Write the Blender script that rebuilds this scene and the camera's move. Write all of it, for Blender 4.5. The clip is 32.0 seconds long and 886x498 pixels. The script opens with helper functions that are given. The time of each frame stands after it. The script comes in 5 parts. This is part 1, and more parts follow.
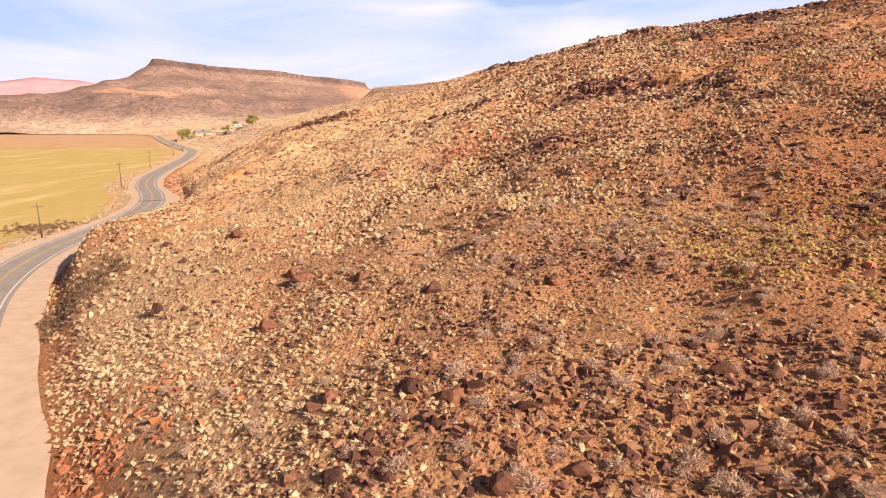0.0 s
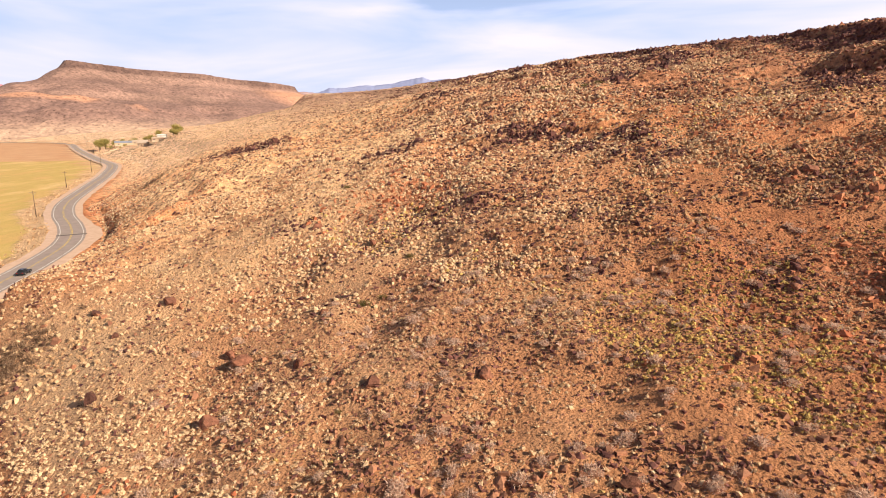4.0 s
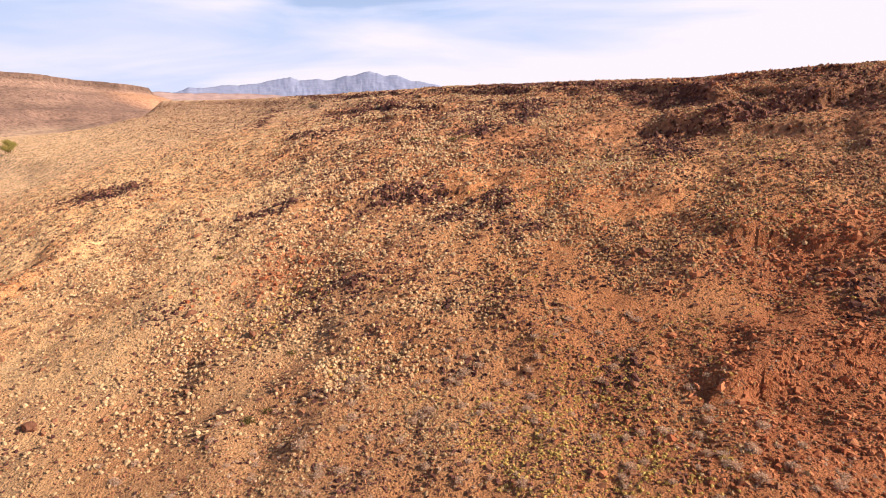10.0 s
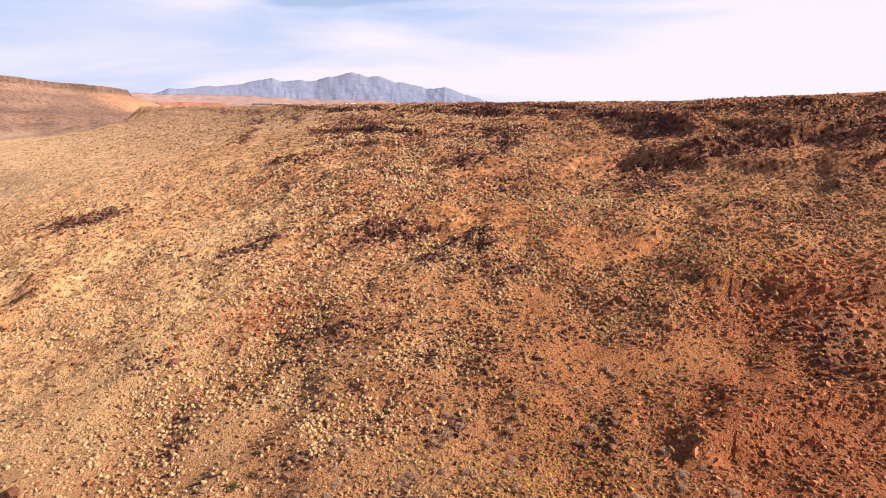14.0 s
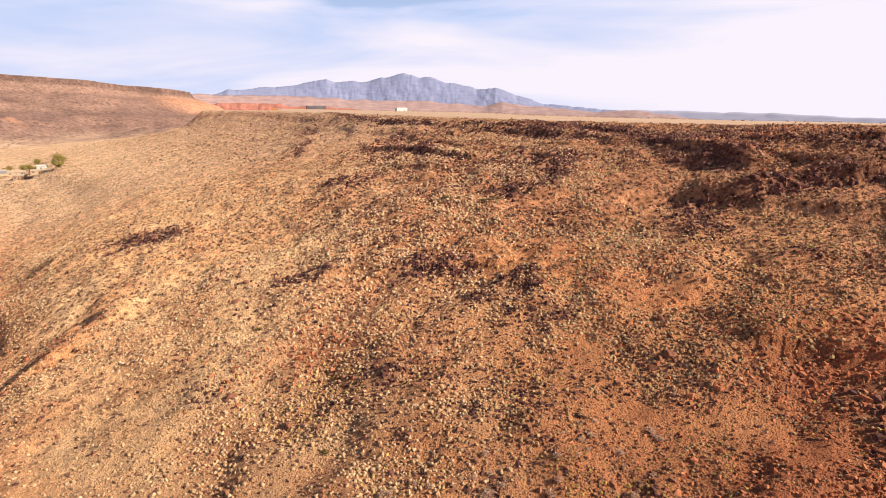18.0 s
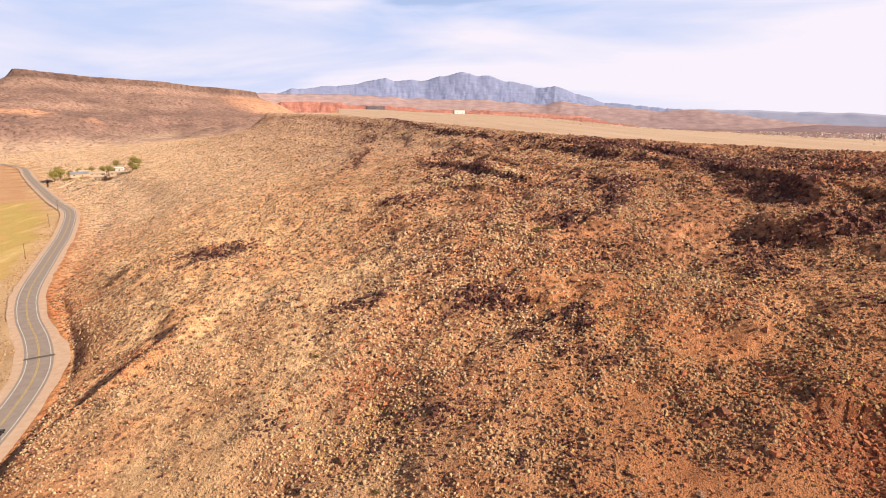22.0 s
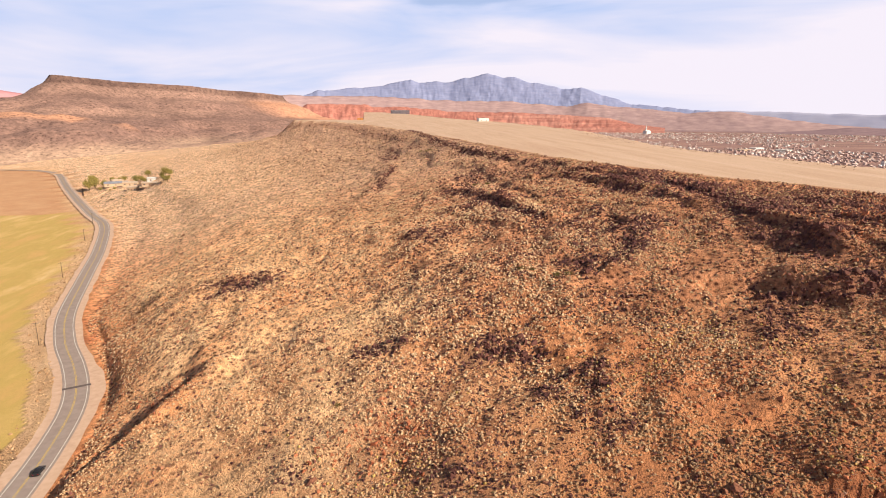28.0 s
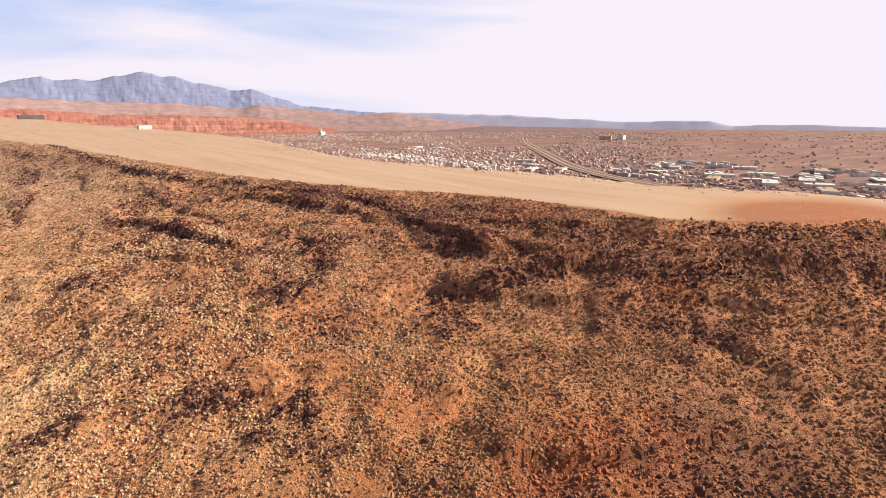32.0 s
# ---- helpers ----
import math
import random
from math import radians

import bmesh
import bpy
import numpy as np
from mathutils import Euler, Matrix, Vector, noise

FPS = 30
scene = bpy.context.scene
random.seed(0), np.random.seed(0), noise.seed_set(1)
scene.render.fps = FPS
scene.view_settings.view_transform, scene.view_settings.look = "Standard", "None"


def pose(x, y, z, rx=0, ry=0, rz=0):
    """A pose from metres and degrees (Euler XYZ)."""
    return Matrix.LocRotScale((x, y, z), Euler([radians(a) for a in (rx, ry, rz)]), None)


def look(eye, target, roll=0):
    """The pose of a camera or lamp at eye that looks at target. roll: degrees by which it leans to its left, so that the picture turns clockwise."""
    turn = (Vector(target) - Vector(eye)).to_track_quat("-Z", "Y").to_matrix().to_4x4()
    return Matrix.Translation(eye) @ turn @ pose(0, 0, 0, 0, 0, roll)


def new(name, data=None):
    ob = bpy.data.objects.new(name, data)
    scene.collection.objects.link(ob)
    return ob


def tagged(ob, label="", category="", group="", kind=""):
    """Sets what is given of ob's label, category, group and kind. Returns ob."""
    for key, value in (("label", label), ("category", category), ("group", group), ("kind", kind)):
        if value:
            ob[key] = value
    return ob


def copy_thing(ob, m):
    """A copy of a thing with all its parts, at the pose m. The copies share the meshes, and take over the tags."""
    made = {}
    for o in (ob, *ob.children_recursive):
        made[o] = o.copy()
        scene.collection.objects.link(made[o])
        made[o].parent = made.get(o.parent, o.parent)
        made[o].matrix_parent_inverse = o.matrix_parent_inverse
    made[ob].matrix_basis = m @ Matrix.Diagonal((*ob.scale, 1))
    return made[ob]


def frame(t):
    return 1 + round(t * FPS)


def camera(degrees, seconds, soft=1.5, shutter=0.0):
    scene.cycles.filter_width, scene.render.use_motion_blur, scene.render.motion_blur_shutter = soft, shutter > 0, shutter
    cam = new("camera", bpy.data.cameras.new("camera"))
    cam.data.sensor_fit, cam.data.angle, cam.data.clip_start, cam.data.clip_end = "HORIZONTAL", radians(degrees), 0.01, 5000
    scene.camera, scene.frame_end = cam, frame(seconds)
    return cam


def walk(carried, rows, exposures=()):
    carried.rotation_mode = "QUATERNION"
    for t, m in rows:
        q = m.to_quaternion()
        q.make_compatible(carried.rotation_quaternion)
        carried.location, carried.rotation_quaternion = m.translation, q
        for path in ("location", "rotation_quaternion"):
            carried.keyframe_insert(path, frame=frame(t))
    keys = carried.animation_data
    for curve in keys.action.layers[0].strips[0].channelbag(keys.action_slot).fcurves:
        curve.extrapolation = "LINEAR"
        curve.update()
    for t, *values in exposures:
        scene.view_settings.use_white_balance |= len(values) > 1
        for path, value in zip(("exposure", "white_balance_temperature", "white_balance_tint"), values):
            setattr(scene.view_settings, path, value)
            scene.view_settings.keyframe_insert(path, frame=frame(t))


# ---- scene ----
# camera: a slow climb, straight up beside the hill, turning to the right
cam = camera(74.46, 32.0, soft=1.0)
ROWS = [  # seconds, x, y, z, yaw, pitch, roll
    (0.0, -0.00, -0.00, 28.50, 0.00, -12.61, 0.10),
    (0.5, 0.11, -0.05, 29.59, -2.10, -12.62, 0.08),
    (1.0, 0.17, -0.17, 30.69, -3.17, -12.59, 0.10),
    (1.5, 0.16, -0.36, 31.81, -4.07, -12.56, 0.11),
    (2.0, 0.13, -0.55, 33.00, -4.82, -12.51, 0.11),
    (2.5, 0.10, -0.72, 34.23, -5.41, -12.50, 0.08),
    (3.0, 0.08, -0.89, 35.50, -5.81, -12.46, 0.07),
    (3.5, 0.07, -1.05, 36.77, -6.13, -12.41, -0.00),
    (5.5, 0.05, -1.66, 41.84, -7.16, -12.34, -0.09),
    (6.0, -0.00, -1.79, 43.15, -7.39, -12.38, -0.19),
    (7.0, -0.07, -1.87, 45.84, -8.58, -12.39, -0.16),
    (8.0, -0.05, -1.94, 48.58, -11.36, -12.44, 0.00),
    (9.0, -0.00, -2.15, 51.14, -14.84, -12.43, 0.17),
    (10.0, 0.03, -2.30, 53.67, -18.61, -12.50, 0.17),
    (11.0, 0.15, -2.32, 56.10, -20.41, -12.49, 0.35),
    (12.0, 0.28, -2.17, 58.52, -20.62, -12.59, 0.21),
    (13.0, 0.39, -2.02, 60.73, -20.56, -12.60, 0.12),
    (14.0, 0.43, -2.05, 62.79, -20.22, -12.50, 0.16),
    (14.5, 0.43, -2.06, 63.89, -19.83, -12.48, 0.13),
    (16.5, 0.50, -1.98, 68.63, -17.62, -12.54, 0.02),
    (17.0, 0.53, -1.97, 69.81, -16.86, -12.58, 0.04),
    (18.0, 0.67, -1.98, 72.11, -15.40, -12.55, 0.01),
    (19.0, 0.82, -2.02, 74.41, -13.87, -12.64, -0.09),
    (20.0, 0.86, -2.05, 76.75, -12.30, -12.73, -0.12),
    (21.0, 0.87, -2.09, 79.08, -10.80, -12.75, -0.16),
    (22.0, 0.93, -2.16, 81.44, -9.88, -12.79, -0.16),
    (23.0, 0.97, -2.24, 83.83, -9.30, -12.84, -0.20),
    (24.0, 1.00, -2.37, 86.27, -8.79, -12.87, -0.17),
    (25.0, 1.14, -2.57, 88.76, -8.41, -12.87, -0.19),
    (26.0, 1.35, -2.76, 91.20, -8.02, -12.86, -0.21),
    (26.5, 1.44, -2.82, 92.35, -7.84, -12.85, -0.20),
    (28.5, 1.65, -2.90, 96.83, -7.49, -12.82, -0.18),
    (29.0, 1.72, -2.98, 97.90, -9.30, -12.79, -0.14),
    (29.5, 1.76, -3.10, 98.96, -12.91, -12.79, -0.06),
    (30.0, 1.74, -3.22, 100.02, -17.62, -12.75, 0.10),
    (30.5, 1.64, -3.31, 101.13, -22.58, -12.76, 0.17),
    (31.0, 1.52, -3.37, 102.28, -27.52, -12.77, 0.24),
    (31.5, 1.40, -3.42, 103.44, -32.78, -12.80, 0.30),
    (32.0, 1.29, -3.46, 104.59, -38.00, -12.79, 0.30),
]
walk(cam, [(t, pose(x, y, z, 90 + pitch, roll, yaw)) for t, x, y, z, yaw, pitch, roll in ROWS],
     exposures=[(0.0, 0.65), (6.0, 0.60), (13.0, 0.53), (23.0, 0.50), (32.0, 0.47)])

# ---- light: morning sun from the south-east, thin high cloud ----
SUN_AZ, SUN_EL = radians(122), radians(31)      # azimuth clockwise from +y
sun_dir = Vector((math.sin(SUN_AZ) * math.cos(SUN_EL), math.cos(SUN_AZ) * math.cos(SUN_EL), math.sin(SUN_EL)))
sun = new("sun", bpy.data.lights.new("sun", "SUN"))
sun.data.energy, sun.data.angle, sun.data.color = 5.3, radians(0.6), (1.0, 0.86, 0.68)
sun.matrix_world = look(sun_dir * 400, (0, 0, 0))

world = bpy.data.worlds.new("sky")
scene.world = world
world.use_nodes = True
wn, wl = world.node_tree.nodes, world.node_tree.links
wn.clear()
w_out, w_bg = wn.new("ShaderNodeOutputWorld"), wn.new("ShaderNodeBackground")
w_sky = wn.new("ShaderNodeTexSky")
w_sky.sky_type, w_sky.sun_disc = "NISHITA", False
w_sky.sun_elevation, w_sky.sun_rotation = SUN_EL, SUN_AZ
w_sky.air_density, w_sky.dust_density, w_sky.ozone_density = 1.0, 1.2, 1.0
w_tc, w_map = wn.new("ShaderNodeTexCoord"), wn.new("ShaderNodeMapping")
w_map.inputs["Scale"].default_value = (1.1, 1.1, 7.0)
w_map.inputs["Rotation"].default_value = (0.05, 0.06, 0.5)
w_noise = wn.new("ShaderNodeTexNoise")
w_noise.inputs["Scale"].default_value, w_noise.inputs["Detail"].default_value = 1.5, 5
w_noise.inputs["Distortion"].default_value = 0.5
w_ramp = wn.new("ShaderNodeValToRGB")
w_ramp.color_ramp.elements[0].position, w_ramp.color_ramp.elements[1].position = 0.42, 0.70
w_mix = wn.new("ShaderNodeMix")
w_mix.data_type = "RGBA"
w_tint = wn.new("ShaderNodeValToRGB")           # thin blue gaps between lavender-white sheets
w_tint.color_ramp.elements[0].position, w_tint.color_ramp.elements[0].color = 0.41, (9.1, 11.3, 16.8, 1)
w_tint.color_ramp.elements[1].position, w_tint.color_ramp.elements[1].color = 0.66, (16.9, 15.7, 17.4, 1)
w_low, w_sum = wn.new("ShaderNodeMapRange"), wn.new("ShaderNodeMath")
w_low.inputs["From Min"].default_value, w_low.inputs["From Max"].default_value = 0.0, 0.13
w_low.inputs["To Min"].default_value, w_low.inputs["To Max"].default_value = 0.08, 0.0
w_far_east = wn.new("ShaderNodeMapRange")
w_far_east.inputs["From Min"].default_value, w_far_east.inputs["From Max"].default_value = 0.42, 0.85
w_far_east.inputs["To Min"].default_value, w_far_east.inputs["To Max"].default_value = -0.02, 0.26
w_sum2 = wn.new("ShaderNodeMath")
wl.new(w_noise.outputs["Fac"], w_sum.inputs[0])
wl.new(w_low.outputs["Result"], w_sum.inputs[1])
wl.new(w_sum.outputs[0], w_sum2.inputs[0])
wl.new(w_far_east.outputs["Result"], w_sum2.inputs[1])
wl.new(w_sum2.outputs[0], w_tint.inputs["Fac"])
wl.new(w_tint.outputs["Color"], w_mix.inputs["B"])
w_sep, w_hor = wn.new("ShaderNodeSeparateXYZ"), wn.new("ShaderNodeMapRange")
w_hor.inputs["From Min"].default_value, w_hor.inputs["From Max"].default_value = 0.0, 0.5
w_hor.inputs["To Min"].default_value, w_hor.inputs["To Max"].default_value = 1.3, 0.0
w_thin = wn.new("ShaderNodeMapRange")           # cloud thins out towards the zenith
w_thin.inputs["From Min"].default_value, w_thin.inputs["From Max"].default_value = 0.18, 0.5
w_thin.inputs["To Min"].default_value, w_thin.inputs["To Max"].default_value = 1.0, 0.06
w_fade = wn.new("ShaderNodeMath")
w_fade.operation = "MULTIPLY"
w_east = wn.new("ShaderNodeMapRange")           # thicker cloud towards the east
w_east.inputs["From Min"].default_value, w_east.inputs["From Max"].default_value = 0.25, 0.95
w_east.inputs["To Min"].default_value, w_east.inputs["To Max"].default_value = 0.0, 0.75
w_add, w_add2, w_mul = wn.new("ShaderNodeMath"), wn.new("ShaderNodeMath"), wn.new("ShaderNodeMath")
w_add.operation = w_add2.operation = "ADD"
w_mul.operation, w_mul.inputs[1].default_value = "MULTIPLY", 0.5
w_add2.use_clamp = True
wl.new(w_tc.outputs["Generated"], w_map.inputs["Vector"])
wl.new(w_map.outputs["Vector"], w_noise.inputs["Vector"])
wl.new(w_noise.outputs["Fac"], w_ramp.inputs["Fac"])
wl.new(w_ramp.outputs["Color"], w_mul.inputs[0])
wl.new(w_tc.outputs["Generated"], w_sep.inputs["Vector"])
wl.new(w_sep.outputs["Z"], w_hor.inputs["Value"])
wl.new(w_sep.outputs["X"], w_east.inputs["Value"])
wl.new(w_sep.outputs["X"], w_far_east.inputs["Value"])
wl.new(w_sep.outputs["Z"], w_low.inputs["Value"])
wl.new(w_mul.outputs[0], w_add.inputs[0])
wl.new(w_hor.outputs["Result"], w_add.inputs[1])
wl.new(w_add.outputs[0], w_add2.inputs[0])
wl.new(w_east.outputs["Result"], w_add2.inputs[1])
wl.new(w_sep.outputs["Z"], w_thin.inputs["Value"])
wl.new(w_add2.outputs[0], w_fade.inputs[0])
wl.new(w_thin.outputs["Result"], w_fade.inputs[1])
wl.new(w_fade.outputs[0], w_mix.inputs["Factor"])
wl.new(w_sky.outputs["Color"], w_mix.inputs["A"])
wl.new(w_mix.outputs["Result"], w_bg.inputs["Color"])
wl.new(w_bg.outputs["Background"], w_out.inputs["Surface"])
w_bg.inputs["Strength"].default_value = 0.04


# ---- materials ----
def nodes_of(name, rough=0.9):
    m = bpy.data.materials.new(name)
    m.use_nodes = True
    t = m.node_tree
    b = t.nodes["Principled BSDF"]
    b.inputs["Roughness"].default_value = rough
    b.inputs["Specular IOR Level"].default_value = 0.2
    return m, t, b


def tex(t, scale, detail=4, rough=0.6, vec=None, kind="ShaderNodeTexNoise"):
    n = t.nodes.new(kind)
    n.inputs["Scale"].default_value = scale
    if kind == "ShaderNodeTexNoise":
        n.inputs["Detail"].default_value, n.inputs["Roughness"].default_value = detail, rough
    if vec:
        t.links.new(vec, n.inputs["Vector"])
    return n


def ramp(t, fac, stops):
    r = t.nodes.new("ShaderNodeValToRGB")
    e = r.color_ramp.elements
    while len(e) < len(stops):
        e.new(0.5)
    for k, (p, c) in zip(e, stops):
        k.position, k.color = p, (*c, 1)
    t.links.new(fac, r.inputs["Fac"])
    return r.outputs["Color"]


def mix(t, fac, a, b, mode="MIX"):
    n = t.nodes.new("ShaderNodeMix")
    n.data_type, n.blend_type = "RGBA", mode
    for key, v in (("Factor", fac), ("A", a), ("B", b)):
        if isinstance(v, (int, float)):
            n.inputs[key].default_value = v
        elif isinstance(v, tuple):
            n.inputs[key].default_value = (*v, 1)
        else:
            t.links.new(v, n.inputs[key])
    return n.outputs["Result"]


def attr(t, name):
    n = t.nodes.new("ShaderNodeAttribute")
    n.attribute_name = name
    return n.outputs["Fac"]


def where(t):
    return t.nodes.new("ShaderNodeTexCoord").outputs["Object"]


def relief(t, b, fac, strength, distance):
    n = t.nodes.new("ShaderNodeBump")
    n.inputs["Strength"].default_value, n.inputs["Distance"].default_value = strength, distance
    t.links.new(fac, n.inputs["Height"])
    t.links.new(n.outputs["Normal"], b.inputs["Normal"])


def math_node(t, op, a, b):
    n = t.nodes.new("ShaderNodeMath")
    n.operation = op
    for i, v in enumerate((a, b)):
        if isinstance(v, (int, float)):
            n.inputs[i].default_value = v
        else:
            t.links.new(v, n.inputs[i])
    return n.outputs[0]


def speckled(name, dark, light, scale, rough=0.9, bump=0.4, dist=0.02, fine=None):
    """Two scales of mottling between two colours, with a little relief."""
    m, t, b = nodes_of(name, rough)
    v = where(t)
    n1, n2 = tex(t, scale, 5, 0.6, v), tex(t, scale * (fine or 9), 3, 0.6, v)
    c = mix(t, n2.outputs["Fac"], ramp(t, n1.outputs["Fac"], [(0.3, dark), (0.7, light)]), (0.5, 0.5, 0.5), "OVERLAY")
    t.links.new(c, b.inputs["Base Color"])
    relief(t, b, n2.outputs["Fac"], bump, dist)
    return m


def plain(name, colour, rough=0.6, metal=0.0):
    m, t, b = nodes_of(name, rough)
    b.inputs["Metallic"].default_value = metal
    n = tex(t, 3.0, 3, 0.6, where(t))
    lo, hi = tuple(c * 0.85 for c in colour), tuple(min(1, c * 1.1) for c in colour)
    t.links.new(ramp(t, n.outputs["Fac"], [(0.3, lo), (0.7, hi)]), b.inputs["Base Color"])
    return m


def toned(name, low, high, rough=0.9, ripple=30.0, leaf=0.0):
    """Colour between low and high by the vertex value 'tone', with fine mottling."""
    m, t, b = nodes_of(name, rough)
    n = tex(t, ripple, 2, 0.6, where(t))
    c = ramp(t, attr(t, "tone"), [(0.0, low), (1.0, high)])
    c = mix(t, 0.45, c, mix(t, 1.0, c, ramp(t, n.outputs["Fac"], [(0.3, (0.45, 0.45, 0.45)), (0.7, (1.5, 1.5, 1.5))]), "MULTIPLY"))
    t.links.new(c, b.inputs["Base Color"])
    if leaf:
        thin_leaf, both = t.nodes.new("ShaderNodeBsdfTranslucent"), t.nodes.new("ShaderNodeMixShader")
        both.inputs["Fac"].default_value = leaf
        t.links.new(c, thin_leaf.inputs["Color"])
        t.links.new(b.outputs["BSDF"], both.inputs[1])
        t.links.new(thin_leaf.outputs["BSDF"], both.inputs[2])
        t.links.new(both.outputs["Shader"], t.nodes["Material Output"].inputs["Surface"])
    return m


def ground_material():
    m, t, b = nodes_of("desert_ground", 0.95)
    v = where(t)
    broad, mid, fine = tex(t, 0.035, 5, 0.6, v), tex(t, 0.5, 5, 0.65, v), tex(t, 5.0, 4, 0.7, v)
    soil = ramp(t, broad.outputs["Fac"], [(0.32, (0.45, 0.176, 0.080)), (0.5, (0.55, 0.240, 0.111)), (0.68, (0.63, 0.312, 0.152))])
    red = ramp(t, mid.outputs["Fac"], [(0.3, (0.38, 0.125, 0.058)), (0.7, (0.52, 0.20, 0.095))])
    stone = ramp(t, mid.outputs["Fac"], [(0.35, (0.16, 0.072, 0.050)), (0.65, (0.28, 0.132, 0.082))])
    pale = ramp(t, broad.outputs["Fac"], [(0.35, (0.66, 0.41, 0.225)), (0.65, (0.76, 0.52, 0.31))])
    swath = t.nodes.new("ShaderNodeMapping")
    swath.inputs["Scale"].default_value, swath.inputs["Rotation"].default_value = (0.05, 0.014, 0.1), (0, 0, -0.5)
    t.links.new(v, swath.inputs["Vector"])
    grass = ramp(t, tex(t, 1.0, 6, 0.65, swath.outputs["Vector"]).outputs["Fac"], [(0.32, (0.60, 0.37, 0.14)), (0.48, (0.50, 0.35, 0.11)), (0.58, (0.60, 0.40, 0.15)), (0.72, (0.74, 0.54, 0.29))])
    tilled = ramp(t, broad.outputs["Fac"], [(0.3, (0.52, 0.27, 0.14)), (0.7, (0.60, 0.36, 0.20))])
    plots = t.nodes.new("ShaderNodeMapping")
    plots.inputs["Scale"].default_value, plots.inputs["Rotation"].default_value = (0.004, 0.013, 0.1), (0, 0, 0.5)
    t.links.new(v, plots.inputs["Vector"])
    valley = ramp(t, tex(t, 1.0, 7, 0.7, plots.outputs["Vector"]).outputs["Fac"], [(0.35, (0.23, 0.13, 0.115)), (0.5, (0.30, 0.175, 0.15)), (0.64, (0.42, 0.255, 0.205))])
    along = t.nodes.new("ShaderNodeMapping")
    along.inputs["Scale"].default_value, along.inputs["Rotation"].default_value = (0.09, 0.008, 0.1), (0, 0, 0.22)
    t.links.new(v, along.inputs["Vector"])
    top = ramp(t, tex(t, 1.0, 5, 0.6, along.outputs["Vector"]).outputs["Fac"], [(0.3, (0.51, 0.335, 0.23)), (0.5, (0.57, 0.395, 0.28)), (0.72, (0.62, 0.445, 0.33))])
    umber = ramp(t, mid.outputs["Fac"], [(0.3, (0.30, 0.135, 0.078)), (0.7, (0.41, 0.205, 0.118))])
    c = mix(t, attr(t, "upper"), soil, umber)
    c = mix(t, attr(t, "red"), c, red)
    c = mix(t, attr(t, "talus"), c, stone)
    c = mix(t, attr(t, "pale"), c, pale)
    c = mix(t, attr(t, "top"), c, top)
    c = mix(t, attr(t, "valley"), c, valley)
    c = mix(t, attr(t, "field"), c, grass)
    c = mix(t, attr(t, "tilled"), c, tilled)
    grain = ramp(t, fine.outputs["Fac"], [(0.25, (0.62, 0.60, 0.58)), (0.5, (1, 1, 1)), (0.75, (1.22, 1.2, 1.16))])
    c = mix(t, 1.0, c, grain, "MULTIPLY")
    # scrub, stones and their small shadows painted as dots, too far to stand singly
    dots, patchy = tex(t, 0.48, vec=v, kind="ShaderNodeTexVoronoi"), tex(t, 0.16, 5, 0.7, v)
    spot = ramp(t, dots.outputs["Distance"], [(0.18, (0.26, 0.19, 0.17)), (0.34, (1.05, 1.05, 1.05)), (0.62, (1.6, 1.58, 1.5))])
    spot = mix(t, 1.0, spot, ramp(t, patchy.outputs["Fac"], [(0.33, (0.52, 0.47, 0.44)), (0.48, (1.0, 1.0, 1.0)), (0.65, (1.28, 1.27, 1.25))]), "MULTIPLY")
    c = mix(t, attr(t, "distant"), c, mix(t, 1.0, c, spot, "MULTIPLY"))
    t.links.new(c, b.inputs["Base Color"])
    cells, clods = tex(t, 2.7, vec=v, kind="ShaderNodeTexVoronoi"), tex(t, 0.95, vec=v, kind="ShaderNodeTexVoronoi")
    lump = ramp(t, cells.outputs["Distance"], [(0.0, (1, 1, 1)), (0.45, (0.3, 0.3, 0.3)), (0.7, (0, 0, 0))])
    heap = ramp(t, clods.outputs["Distance"], [(0.0, (1, 1, 1)), (0.8, (0, 0, 0))])
    rough = math_node(t, "ADD", math_node(t, "MULTIPLY", lump, 0.55), math_node(t, "ADD", math_node(t, "MULTIPLY", heap, 0.6), fine.outputs["Fac"]))
    tame = math_node(t, "SUBTRACT", 1.0, math_node(t, "MINIMUM", math_node(t, "ADD", attr(t, "field"), math_node(t, "ADD", attr(t, "tilled"), attr(t, "flat"))), 0.93))
    relief(t, b, math_node(t, "MULTIPLY", rough, tame), 1.0, 0.42)
    return m


